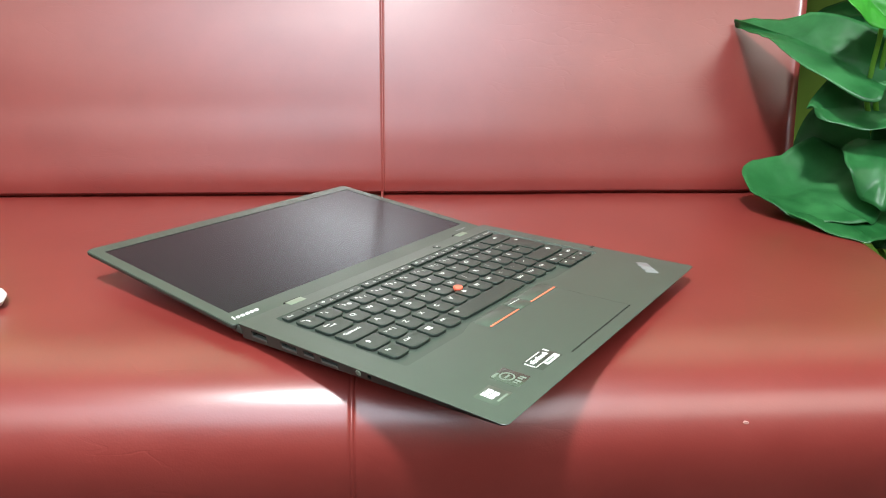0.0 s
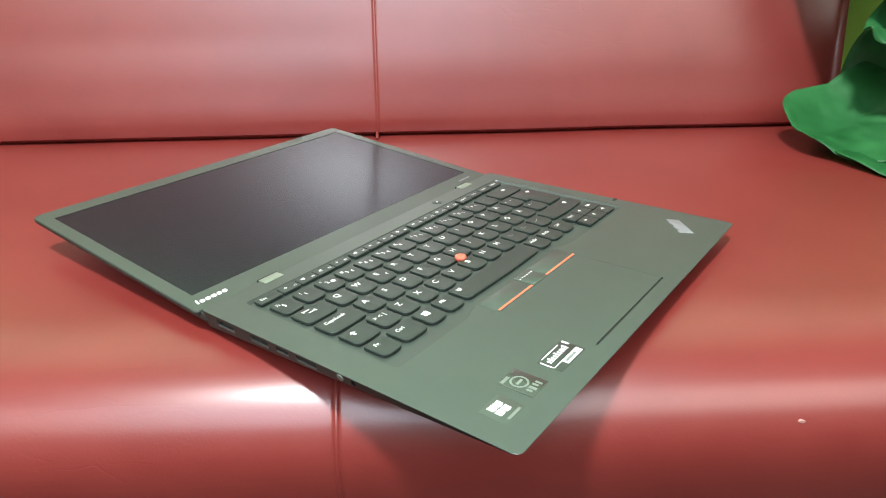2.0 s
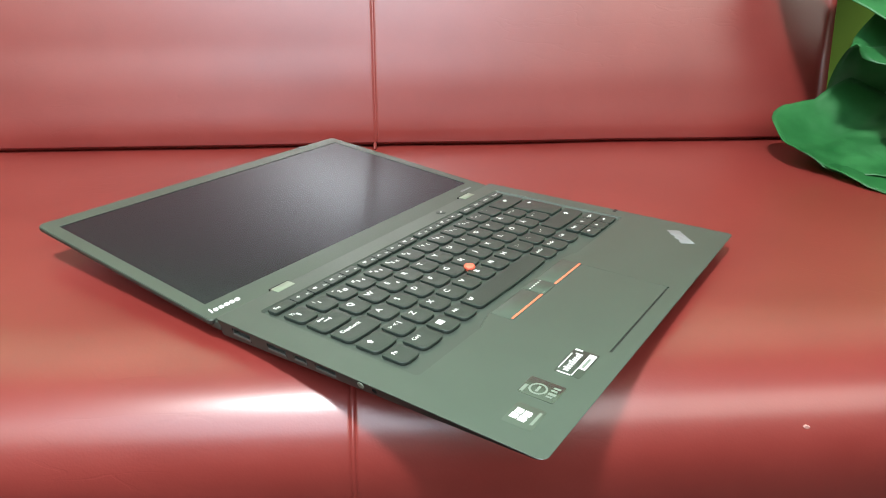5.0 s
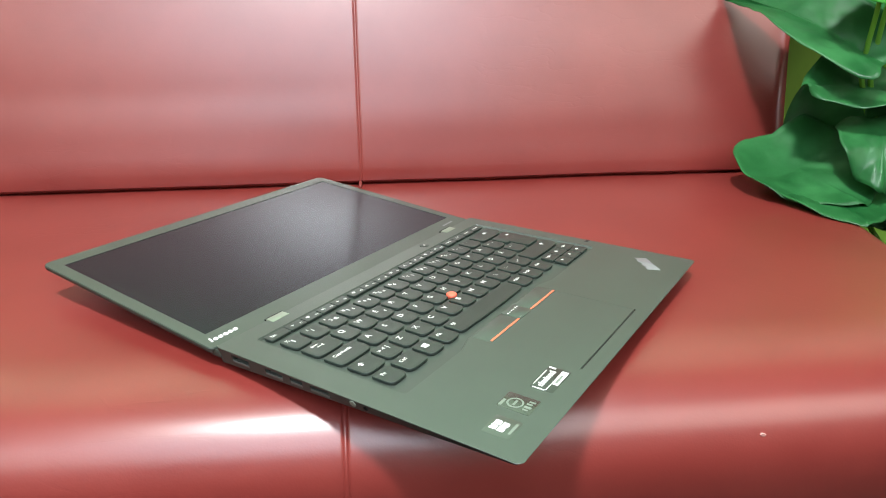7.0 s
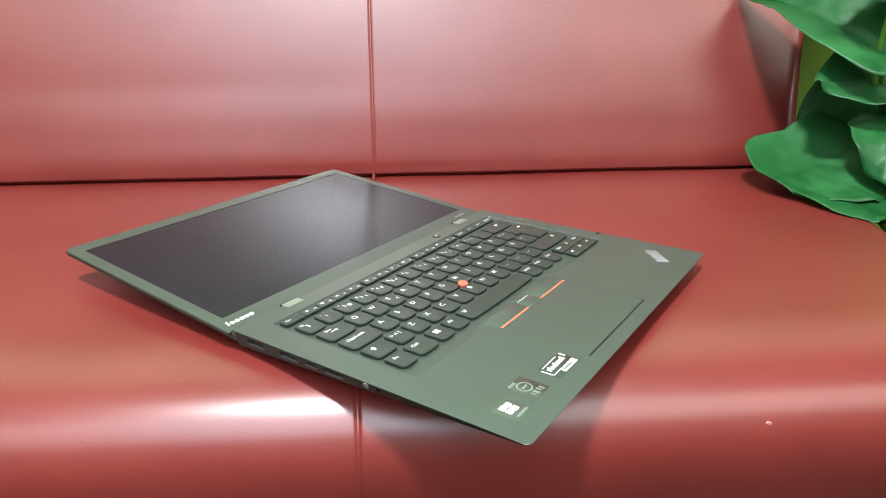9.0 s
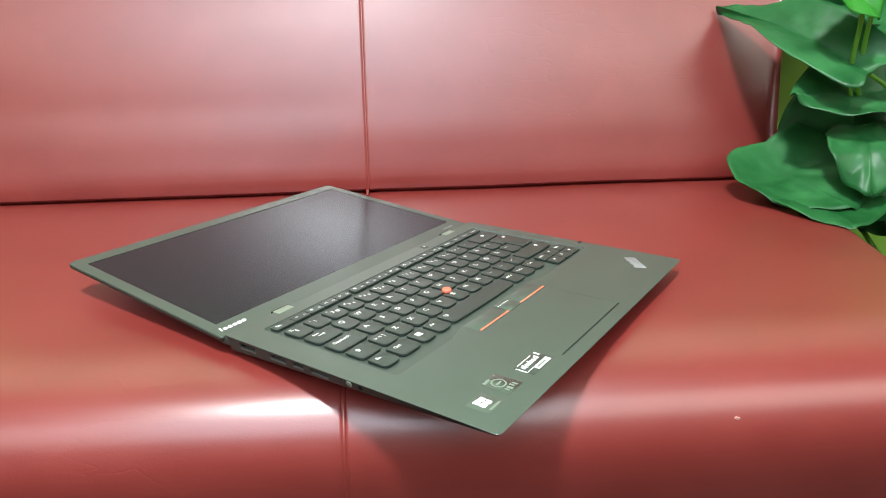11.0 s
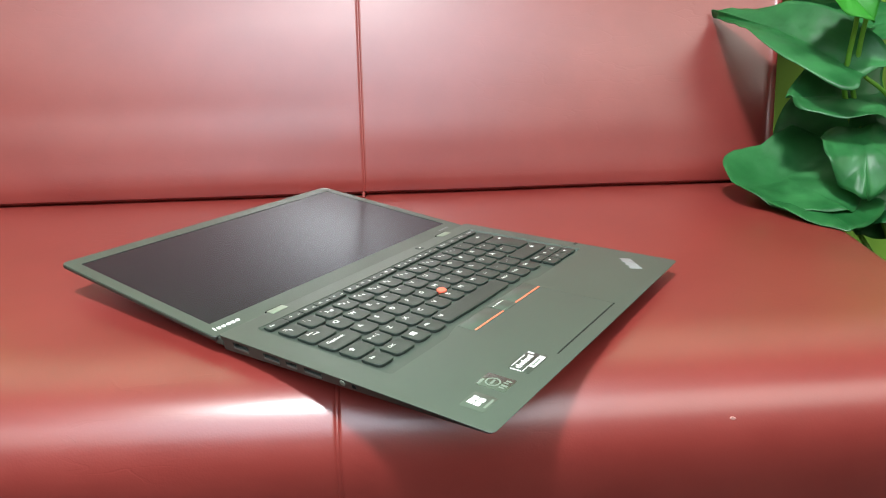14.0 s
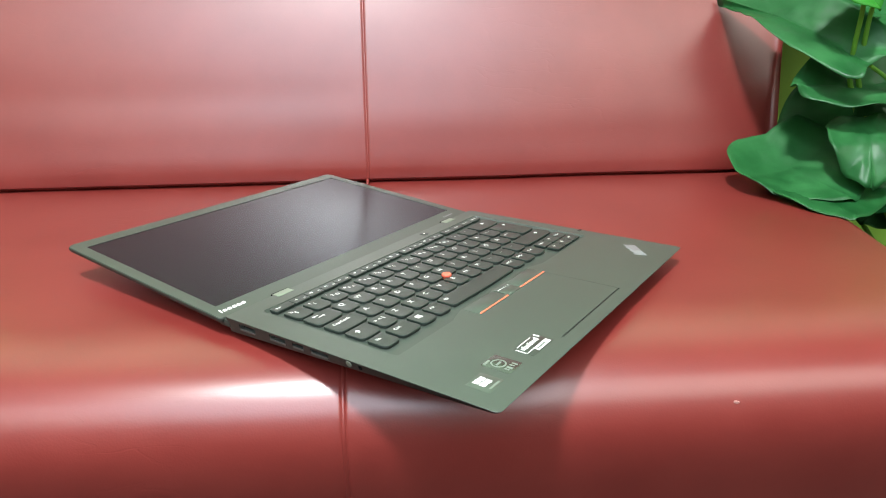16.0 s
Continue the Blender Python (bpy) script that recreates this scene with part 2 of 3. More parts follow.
slab("floor", -2.6, 3.9, -4.5, 0.86, -0.1, 0.0, FLOOR, "plain dark floor under the sofa", "floor")
slab("ceiling", -2.6, 3.9, -4.5, 0.86, 2.7, 2.8, PLASTER, "plain white ceiling", "ceiling")
slab("wall_north", -2.5, 3.8, 0.73, 0.83, 0.0, 0.95, LIME, "lime green painted lower wall behind the sofa", "wall")
# unseen upper part, added as a pale reflector for the laptop's deck
slab("wall_north_upper", -2.5, 3.8, 0.73, 0.83, 0.95, 2.7, MINT, "unseen upper wall, made pale green to brighten the reflection on the laptop", "wall")
slab("wall_west", -2.6, -2.5, -4.3, 0.86, 0.0, 2.7, GREY_WALL, "plain warm grey wall", "wall")
slab("wall_east", 3.8, 3.9, -4.3, 0.86, 0.0, 2.7, GREY_WALL, "plain warm grey wall", "wall")
slab("wall_south", -2.6, 3.9, -4.4, -4.3, 0.0, 2.7, GREY_WALL, "plain warm grey wall", "wall")

for x, y, z, sx, sy, watts, colour in LAMPS:
    small = sx < 0.5
    lamp = thing("ceiling_light", pose(x, y, 2.70), "white square ceiling spotlight, switched on" if small else "unseen wide flat white ceiling panel light, added for the sheen on the leather", "lamp", "ceiling lights")
    low = 2.70 - z
    part("housing", box(bmesh.new(), -sx / 2 - 0.03, sx / 2 + 0.03, -sy / 2 - 0.03, sy / 2 + 0.03, -low + 0.025, 0.0, 0.008), WHITE, lamp)
    part("diffuser", box(bmesh.new(), -sx / 2, sx / 2, -sy / 2, sy / 2, -low + 0.008, -low + 0.0245, 0.004), GLOW, lamp, "glowing white diffuser")


# ---- the sofa ----
def smooth_line(pts, n):
    """Catmull-Rom through the points, at n even steps along it."""
    p = [Vector((*q, 0)) for q in pts]
    fine = []
    for i in range(len(p) - 1):
        a, b, c, d = p[max(i - 1, 0)], p[i], p[i + 1], p[min(i + 2, len(p) - 1)]
        for k in range(12):
            t = k / 12
            fine.append(0.5 * (2 * b + (c - a) * t + (2 * a - 5 * b + 4 * c - d) * t * t + (3 * b - a - 3 * c + d) * t ** 3))
    fine.append(p[-1])
    run = [0.0]
    for a, b in zip(fine, fine[1:]):
        run.append(run[-1] + (b - a).length)
    ys = np.interp(np.linspace(0, run[-1], n), run, [v.x for v in fine])
    zs = np.interp(np.linspace(0, run[-1], n), run, [v.y for v in fine])
    return list(zip(ys.tolist(), zs.tolist()))


SEAM_X = (0.0, 0.0006, 0.0011, 0.0015, 0.0019, 0.0024, 0.003, 0.004, 0.006, 0.009, 0.014, 0.022, 0.035, 0.055)


def sheen_lean(x, y, z):
    """Leans the backrest's left half back sooner, shaped so that the sheen reaches lower there."""
    if z < 0.475 or y > 0.645:
        return 0.0
    return 0.0045 / (1 + math.exp((x + 0.03) / 0.055)) * min(1.0, (z - 0.475) / 0.085) * max(0.0, min(1.0, (0.84 - z) / 0.16))


def upholstery(profile, n, half, inside, round_end, puff, drift, worn=None):
    """A padded body along x: a profile (y, z) swept from end to end, with a sunk seam in the middle and soft ends."""
    line = smooth_line(profile, n)
    right = list(SEAM_X) + [0.08 + 0.42 * k / 14 for k in range(14)] + [0.5 + 0.06 * math.sin(math.pi / 2 * k / 9) for k in range(10)]
    xs = [-x for x in right[:0:-1]] + right
    bm, grid = bmesh.new(), []
    for i, (y, z) in enumerate(line):
        (y0, z0), (y1, z1) = line[max(i - 1, 0)], line[min(i + 1, n - 1)]
        normal = Vector((0, z1 - z0, -(y1 - y0))).normalized() * inside
        row = []
        for x in xs:
            a = abs(x)
            groove = -0.00045 * math.exp(-((a - 0.0019) / 0.0006) ** 2) - puff * math.exp(-a / 0.012) - 0.5 * puff * math.exp(-a / 0.05)
            welt = 0.0006 * math.exp(-(a / 0.0011) ** 2)
            t = max(0.0, (a - (0.56 - round_end)) / round_end)
            end = -round_end * (1 - math.sqrt(max(0.0, 1 - min(t, 1.0) ** 2)))
            uneven = 0.0012 * noise.noise(Vector((x * 5, y * 6, z * 6)))
            # the worn offset only reshapes the front to steer its sheen
            p = Vector((x * half(y) / 0.56 + drift, y + (worn(x, y, z) if worn else 0.0), z)) + normal * (groove + welt + end + uneven)
            row.append(bm.verts.new(p))
        grid.append(row)
    for r0, r1 in zip(grid, grid[1:]):
        for j in range(len(xs) - 1):
            bm.faces.new((r0[j], r0[j + 1], r1[j + 1], r1[j]))
    for side in (0, -1):
        bm.faces.new([r[side] for r in grid])
    bm.faces.new(grid[0])
    bm.faces.new(grid[-1])
    bm.faces.new([grid[0][0], grid[-1][0], grid[-1][-1], grid[0][-1]])
    return bm


def seat_half(y):
    return float(np.interp(y, (-0.01, 0.08, 0.2, 0.28, 0.45), (0.512, 0.515, 0.530, 0.546, 0.558)))


SEAT = ((0.575, 0.40), (0.565, 0.425), (0.535, 0.443), (0.50, 0.4465), (0.40, 0.444), (0.30, 0.4415), (0.20, 0.440), (0.11, 0.4395), (0.07, 0.4385),
        (0.040, 0.4345), (0.018, 0.4265), (0.003, 0.4145), (-0.006, 0.399), (-0.0095, 0.382), (-0.007, 0.355), (0.003, 0.315), (0.018, 0.265), (0.034, 0.20), (0.044, 0.12))
BACK = ((0.56, 0.448), (0.53, 0.4445), (0.506, 0.4458), (0.4945, 0.4495), (0.4905, 0.4565), (0.4912, 0.466), (0.4937, 0.479), (0.4978, 0.496), (0.5040, 0.522), (0.5118, 0.55), (0.5300, 0.61), (0.5515, 0.67),
        (0.5785, 0.735), (0.616, 0.80), (0.638, 0.84), (0.658, 0.858), (0.685, 0.858), (0.705, 0.84), (0.71, 0.79), (0.68, 0.60), (0.65, 0.452))


def back_half(y):
    return float(np.interp(y, (0.49, 0.505, 0.53, 0.56, 0.71), (0.550, 0.553, 0.560, 0.573, 0.620)))


sofa = thing("sofa", pose(0, 0, 0), "glossy red leather sofa with a stitched middle seam", "sofa")
part("seat", upholstery(SEAT, 96, seat_half, 1, 0.022, 0.0009, -0.0016), LEATHER, sofa, "padded red leather seat with a rounded front edge")
part("backrest", upholstery(BACK, 110, back_half, 1, 0.008, 0.0003, 0.0018, sheen_lean), LEATHER, sofa, "padded red leather backrest leaning back")
for s in (-1, 1):
    edge = [(s * (back_half(y) - 0.001), y + 0.003, z) for y, z in smooth_line(BACK[5:14], 40)]
    part("piping", tube(bmesh.new(), edge, 0.0022), PIPING, sofa, "thin red leather piping")
part("plinth", box(bmesh.new(), -0.46, 0.46, 0.06, 0.60, 0.05, 0.119, 0.004), CAVITY, sofa, "dark plinth")
bm = box(bmesh.new(), -0.50, 0.50, 0.578, 0.648, 0.12, 0.45, 0.004)
part("back_panel", bm, LEATHER, sofa)
for x in (-0.44, 0.44):
    for y in (0.07, 0.55):
        bm = bmesh.new()
        prism(bm, [(x + 0.02 * math.cos(k * math.pi / 8), y + 0.02 * math.sin(k * math.pi / 8)) for k in range(16)], ((0.004, 0.0), (0.0, 0.05)))
        part("foot", bm, CAVITY, sofa)
bm = bmesh.new()
tube(bm, [(0.0, 0.484 + 0.001 * k, 0.4462 + 0.0048 * math.sin(math.pi * k / 12)) for k in range(11)], (0.0016, 0.0024), 8)
part("seam_tab", bm, LEATHER, sofa, "small end of the seam sticking out")
# small scuff on the front of the seat
bm = bmesh.new()
ring = [bm.verts.new((0.271 + 0.8 * r * math.cos(a), -0.0052, 0.403 + 0.55 * r * math.sin(a))) for a, r in ((k * math.pi / 5, (0.0027, 0.0019, 0.0016, 0.0020, 0.0024)[k % 5]) for k in range(10))]
f = bmesh.ops.extrude_face_region(bm, geom=[bm.faces.new(ring)])
bmesh.ops.translate(bm, verts=[v for v in f["geom"] if isinstance(v, bmesh.types.BMVert)], vec=(0, 0.003, 0))
part("scuff", bm, SPECK, sofa, "small pale scuff in the leather")


# ---- the laptop: x along its width, y from its front edge to the hinge, z up from the deck ----
mm = 0.001
laptop = thing("laptop", pose(0.092, -0.085, DECK, 0, 0, 51.4), "matt black laptop opened flat on the red sofa, screen off", "laptop")
WIDE, DEEP = 331 * mm, 231 * mm


def wall_low(x, y):
    return -(2.4 + 9.2 * y / DEEP) * mm


def side_x(y, z):
    """How far the left side has drawn in at that height."""
    return 1.8 * mm * max(0.0, -z - 0.5 * mm) / max(1e-6, -wall_low(0, y) - 0.5 * mm)


def belly(x, y):
    return -(6.4 + 7.6 * y / DEEP) * mm


bm = bmesh.new()
outline = rounded(0, WIDE, 0, DEEP, (4.5 * mm, 4.5 * mm, 2.5 * mm, 2.5 * mm), 6)


def inset(pts, d):
    return [(d + x * (WIDE - 2 * d) / WIDE, d + y * (DEEP - 2 * d) / DEEP) for x, y in pts]


top = loop(bm, inset(outline, 0.2 * mm), 0.0)
rim = loop(bm, outline, -0.25 * mm)
well = rounded(21.5 * mm, 316 * mm, 88 * mm, 215 * mm, (3 * mm,) * 4, 4)
well[5:5] = [(86 * mm, 88 * mm), (97 * mm, 91.6 * mm), (103.6 * mm, 93.3 * mm), (207.4 * mm, 93.3 * mm), (214 * mm, 91.6 * mm), (225 * mm, 88 * mm)]   # round the mouse buttons
pad_hole = rounded(104.5 * mm, 206.5 * mm, 11.1 * mm, 92.6 * mm, (0.3 * mm,) * 4, 2)
hinge_holes = [rounded(u * mm, (u + 17) * mm, 224.6 * mm, 230.4 * mm, (0.4 * mm,) * 4, 1) for u in (46.5, 277)]
well_top = loop(bm, well, 0.0)
tray = bmesh.new()
tray_top = loop(tray, well, -0.01 * mm)
tray_low = loop(tray, [(0.16875 + (x - 0.16875) * 0.991, 0.1515 + (y - 0.1515) * 0.976) for x, y in well], -1.9 * mm)
pad_top, pad_low = loop(bm, pad_hole, 0.0), loop(bm, pad_hole, -1.4 * mm)
filled(bm, [top, well_top, pad_top])
bridge(tray, tray_top, tray_low)
tray.faces.new(tray_low)
bridge(bm, pad_top, pad_low)
bm.faces.new(pad_low)
bridge(bm, top, rim)
part("base", bm, SHELL, laptop, "matt black keyboard deck")
part("keyboard_tray", tray, WELL, laptop, "sunk tray round the keys, coloured darker as recess shade")
n = len(outline)
left = n - 1                       # the straight stretch of the left side
bm = bmesh.new()
rim = loop(bm, outline, -0.27 * mm)
low = loop(bm, inset(outline, 1.8 * mm), wall_low)
under = loop(bm, inset(outline, 13 * mm), belly)
bridge(bm, rim, low, skip=(left,))
bridge(bm, low, under)
bm.faces.new(under)
# the left side with its port openings: (from, to, top, bottom) in millimetres
PORTS = ((199.5, 216, -2.3, -7.6), (168.5, 184.5, -2.1, -7.0), (151.5, 162, -2.0, -6.2), (129, 145, -1.7, -6.0))
JACK = (101.5, -3.2, 1.8)
ports = []
for a, b, z1, z0 in PORTS:
    ports.append([bm.verts.new((side_x(y * mm, z * mm), y * mm, z * mm)) for y, z in ((a, z0), (b, z0), (b, z1), (a, z1))])
JACK_RING = [((JACK[0] + JACK[2] * math.cos(k * math.pi / 6)) * mm, (JACK[1] + JACK[2] * math.sin(k * math.pi / 6)) * mm) for k in range(12)]
ports.append([bm.verts.new((side_x(y, z), y, z)) for y, z in JACK_RING])
filled(bm, [[rim[left], rim[0], low[0], low[left]], *ports])
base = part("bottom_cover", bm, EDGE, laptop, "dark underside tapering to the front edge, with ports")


def port(name, a, b, z1, z0, tongue, label):
    bm = bmesh.new()
    outer = [bm.verts.new((side_x(y * mm, z * mm) + 0.00005, y * mm, z * mm)) for y, z in ((a, z0), (b, z0), (b, z1), (a, z1))]
    inner = [bm.verts.new((7 * mm, y * mm, z * mm)) for y, z in ((a, z0), (b, z0), (b, z1), (a, z1))]
    bridge(bm, outer, inner)
    bm.faces.new(inner)
    p = part(name, bm, CAVITY, base, label, smooth=False)
    bm = bmesh.new()
    box(bm, 0.9 * mm, 3.4 * mm, (a + 0.5) * mm, (b - 0.5) * mm, (z0 + 0.1) * mm, (z0 + 1.5) * mm)
    box(bm, 0.9 * mm, 4 * mm, (a + 0.25) * mm, (a + 0.6) * mm, (z0 + 0.1) * mm, (z1 - 0.1) * mm)
    box(bm, 0.9 * mm, 4 * mm, (b - 0.6) * mm, (b - 0.25) * mm, (z0 + 0.1) * mm, (z1 - 0.1) * mm)
    if tongue:
        box(bm, 3.2 * mm, 6 * mm, (a + 2) * mm, (b - 2) * mm, (z0 + 1.6) * mm, (z0 + 2.2) * mm)
    part("port_liner", bm, STEEL, base, "steel port liner", smooth=False)
    return p


port("power_port", *PORTS[0], True, "dark slim power socket")
port("docking_port", *PORTS[1], True, "dark docking socket")
port("display_port", *PORTS[2], False, "dark small display socket")
port("usb_port", *PORTS[3], True, "dark usb socket with a steel liner")
bm = bmesh.new()
ring = [[bm.verts.new((side_x(y, z) + x, y, z)) for y, z in JACK_RING] for x in (0.00005, 0.008)]
bridge(bm, *ring)
bm.faces.new(ring[1])
part("audio_jack", bm, CAVITY, base, "dark round headphone socket")
bm = bmesh.new()
prism(bm, [(2.3 * math.cos(k * math.pi / 8) * mm, 2.3 * math.sin(k * math.pi / 8) * mm) for k in range(16)], ((0.0, -0.0005), (0.0, 0.0002), (0.0003, 0.0004)))
part("side_badge", bm, GREY_INK, base, "small round pale mark beside the jack", at=pose(0.75 * mm, 0.111, -3.1 * mm, 0, -106, 0))
for u, v in ((30, 205), (301, 205), (34, 30), (297, 30)):
    bm = bmesh.new()
    z = belly(0, v * mm) + 0.0006
    prism(bm, rounded(-9 * mm, 9 * mm, -3 * mm, 3 * mm, (2.5 * mm,) * 4, 3), ((0.0005, -0.0022), (0.0, -0.0016), (0.0, 0.0)))
    part("rubber_foot", bm, RUBBER, base, "black rubber foot", at=pose(u * mm, v * mm, z))
# notch in the right edge
part("edge_notch", box(bmesh.new(), 325 * mm, 331.2 * mm, 98 * mm, 101 * mm, -2 * mm, 0.12 * mm), CAVITY, base, "dark notch in the edge", smooth=False)

# hinges, power light
for u in (47, 277.5):
    part("hinge", box(bmesh.new(), u * mm, (u + 16) * mm, 225 * mm, 232.5 * mm, -3 * mm, 0.35 * mm, 0.3 * mm), HINGE, laptop, "pale metal hinge cover")
    part("hinge_slot", box(bmesh.new(), (u - 0.5) * mm, (u + 16.5) * mm, 232.3 * mm, 233.6 * mm, -3 * mm, 0.2 * mm), CAVITY, laptop, "dark slot behind the hinge cover", smooth=False)
bm = bmesh.new()
prism(bm, [(0.0045 * math.cos(k * math.pi / 10), 0.0045 * math.sin(k * math.pi / 10)) for k in range(20)], ((0, -0.0005), (0, 0.0002), (0.0004, 0.0003)))
button = part("power_button", bm, KEYCAP, laptop, "round power button", at=pose(0.236, 0.2235, 0))
bm = bmesh.new()
prism(bm, [(0.001 * math.cos(k * math.pi / 5), 0.001 * math.sin(k * math.pi / 5)) for k in range(10)], ((0, 0.0002), (0, 0.0005)))
part("button_mark", bm, INK, button)

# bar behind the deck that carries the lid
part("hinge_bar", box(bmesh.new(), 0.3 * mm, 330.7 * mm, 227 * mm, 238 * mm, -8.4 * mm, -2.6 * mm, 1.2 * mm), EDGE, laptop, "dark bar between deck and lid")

# keyboard
U = 19.05
KEY_MESH = {}


def keycap(w, d, smile):
    """One key: its back corners small, its front corners wide and the front edge bowed."""
    pts = rounded(-w / 2, w / 2, -d / 2, d / 2, ((3.6 if smile else 1.4), (3.6 if smile else 1.4), 1.3, 1.3), 4)
    bow = 1.0 if smile else 0.0
    pts = [(x * mm, (y - bow * (1 - (2 * x / w) ** 2) * (y < 0) * (1 if y < -d / 2 + 2.5 else 0)) * mm) for x, y in pts]
    front = [(w / 2 * f * 0.62 * mm, (-d / 2 - bow * (1 - (0.62 * f) ** 2)) * mm) for f in (-0.66, 0.0, 0.66)] if smile else []
    pts = pts[:5] + front + pts[5:]
    bm = bmesh.new()
    prism(bm, pts, ((0.9 * mm, -1.3 * mm), (0.1 * mm, -1.0 * mm), (0.0, 0.45 * mm), (0.15 * mm, 0.66 * mm), (0.5 * mm, 0.72 * mm), (3.0 * mm, 0.60 * mm)), cap_low=False)
    return bm


def key(u, v, w, d=16.5, smile=True):
    """A key with its middle at (u, v)."""
    at, shape = pose(u * mm, v * mm, 0), (round(w, 2), d, smile)
    if shape in KEY_MESH:
        return again(KEY_MESH[shape], "key", at, laptop)
    KEY_MESH[shape] = part("key", keycap(w, d, smile), KEYCAP, laptop, at=at)
    return KEY_MESH[shape]


LEGEND_MESH = {}


def legend(k, body, size=6.0, du=-1.5, dv=3.0, width=1.0, line=0):
    at = pose(du * mm, dv * mm, 0.745 * mm)
    if (body, size, width) in LEGEND_MESH:
        return again(LEGEND_MESH[body, size, width], "legend", at, k)
    LEGEND_MESH[body, size, width] = text("legend", body, size * mm, INK, k, at, width=width)
    return LEGEND_MESH[body, size, width]


def mark(k, boxes, du=-1.5, dv=3.0, name="legend"):
    """A symbol made of small bars: (x, y, width, height) in millimetres about its middle."""
    bm = bmesh.new()
    for x, y, w, h in boxes:
        box(bm, (x - w / 2) * mm, (x + w / 2) * mm, (y - h / 2) * mm, (y + h / 2) * mm, -0.02 * mm, 0.05 * mm)
    return part(name, bm, INK, k, smooth=False, at=pose(du * mm, dv * mm, 0.745 * mm))


def arrow(k, turn, du=0.0, dv=0.0, size=1.6):
    bm = bmesh.new()
    pts = [(-1, -0.4), (0, -0.4), (0, -1), (1, 0), (0, 1), (0, 0.4), (-1, 0.4)]
    prism(bm, [(x * size * mm, y * size * mm) for x, y in pts], ((0, -0.02 * mm), (0, 0.05 * mm)))
    return part("legend", bm, INK, k, smooth=False, at=pose(du * mm, dv * mm, 0.745 * mm, 0, 0, turn))


ROW_V = {1: 189.5, 2: 169.5, 3: 149.5, 4: 129.5, 5: 109.5}
LEFT = 24.5


def key_row(row, start, units):
    """Keys of the given widths in units, from start; returns them."""
    made, u = [], LEFT + start * U
    for w in units:
        made.append(key(u + w * U / 2, ROW_V[row], w * U - 2.9))
        u += w * U
    return made


top_row = key_row(1, 0, [1] * 13 + [2])
for k, (upper, lower, alt) in zip(top_row, (("½", "§", ""), ("!", "1", ""), ('"', "2", "@"), ("#", "3", "£"), ("¤", "4", "$"), ("%", "5", "€"), ("&", "6", ""), ("/", "7", "{"),
                                            ("(", "8", "["), (")", "9", "]"), ("=", "0", "}"), ("?", "+", "\\"), ("`", "´", ""))):
    legend(k, upper, 4.2, -3.6, 4.4)
    legend(k, lower, 4.6, -1.0, 1.6)
    if alt:
        legend(k, alt, 3.8, 3.2, 0.6)
arrow(top_row[13], 180, 2, 2.5, 2.2)
second = key_row(2, 0, [1.5] + [1] * 12)
mark(second[0], ((-1, 1.6, 5, 0.8), (-3.6, 1.6, 0.8, 2.6), (1, -1.6, 5, 0.8), (3.8, -1.6, 0.8, 2.6)), -2, 3)
for k, c in zip(second[1:], "QWERTYUIOPÅ"):
    legend(k, c)
legend(second[3], "€", 3.6, 4.0, -2.0)
legend(second[12], "^ ¨ ~", 4.4, -1, 3)
third = key_row(3, 0, [1.75] + [1] * 12)
legend(third[0], "CapsLock", 4.0, -2.0, 3.2, 1.05)
for k, c in zip(third[1:], "ASDFGHJKLÖÄ"):
    legend(k, c)
legend(third[12], "*  '", 4.4, -1, 3)
fourth = key_row(4, 0, [1.25] + [1] * 11 + [2.75])
arrow(fourth[0], 90, -3, 2.5, 2.2)
legend(fourth[1], "> < |", 5.0, -1, 3)
for k, c in zip(fourth[2:9], "ZXCVBNM"):
    legend(k, c)
for k, c in zip(fourth[9:12], ("; ,", ": .", "_ -")):
    legend(k, c, 4.8)
arrow(fourth[12], 90, 12, 2.5, 2.2)
fifth = key_row(5, 0, [1, 1.25, 1, 1, 5, 1, 1, 1])
legend(fifth[0], "Fn", 4.0, -2, 3)
legend(fifth[1], "Ctrl", 4.0, -3, 3)
mark(fifth[2], ((-1.3, 1.2, 2.3, 2.1), (1.3, 1.3, 2.3, 2.4), (-1.3, -1.2, 2.3, 2.1), (1.3, -1.3, 2.3, 2.4)), -1, 2)
legend(fifth[3], "Alt", 4.0, -2, 3)
mark(fifth[4], ((-1.6, 1, 0.6, 2), (1.6, 1, 0.6, 2), (0, 0, 3.8, 0.6), (0, 1.3, 2, 0.6), (0, -1, 2.6, 0.6)), -40, 3)
for k, c in zip(fifth[5:], ("AltGr", "PrtSc", "Ctrl")):
    legend(k, c, 3.8, -1, 3)
# the enter key, wider above than below
e0, e1, e2 = LEFT + 13.5 * U + 1.2, LEFT + 13.75 * U + 1.2, LEFT + 15 * U - 1.2
bm = bmesh.new()
pts = [(e1, 141.4), (e1 + 0.9, 141), (e2 - 3, 141), (e2 - 0.9, 142), (e2, 144.5), (e2, 177), (e2 - 1, 178), (e0 + 1, 178), (e0, 177), (e0, 162), (e0 + 1, 161), (e1, 160.6)]
rings = [loop(bm, [(302 + (x - 302) * s, 159.5 + (y - 159.5) * t) for x, y in pts], z) for s, t, z in ((1, 1, -1.85), (1, 1, 0.45), (0.985, 0.99, 0.66), (0.96, 0.975, 0.72))]
bmesh.ops.scale(bm, vec=(mm, mm, mm), verts=bm.verts)
for a, b in zip(rings, rings[1:]):
    bridge(bm, a, b)
bm.faces.new(rings[-1])
bmesh.ops.translate(bm, vec=(-0.302, -0.1595, 0), verts=bm.verts)
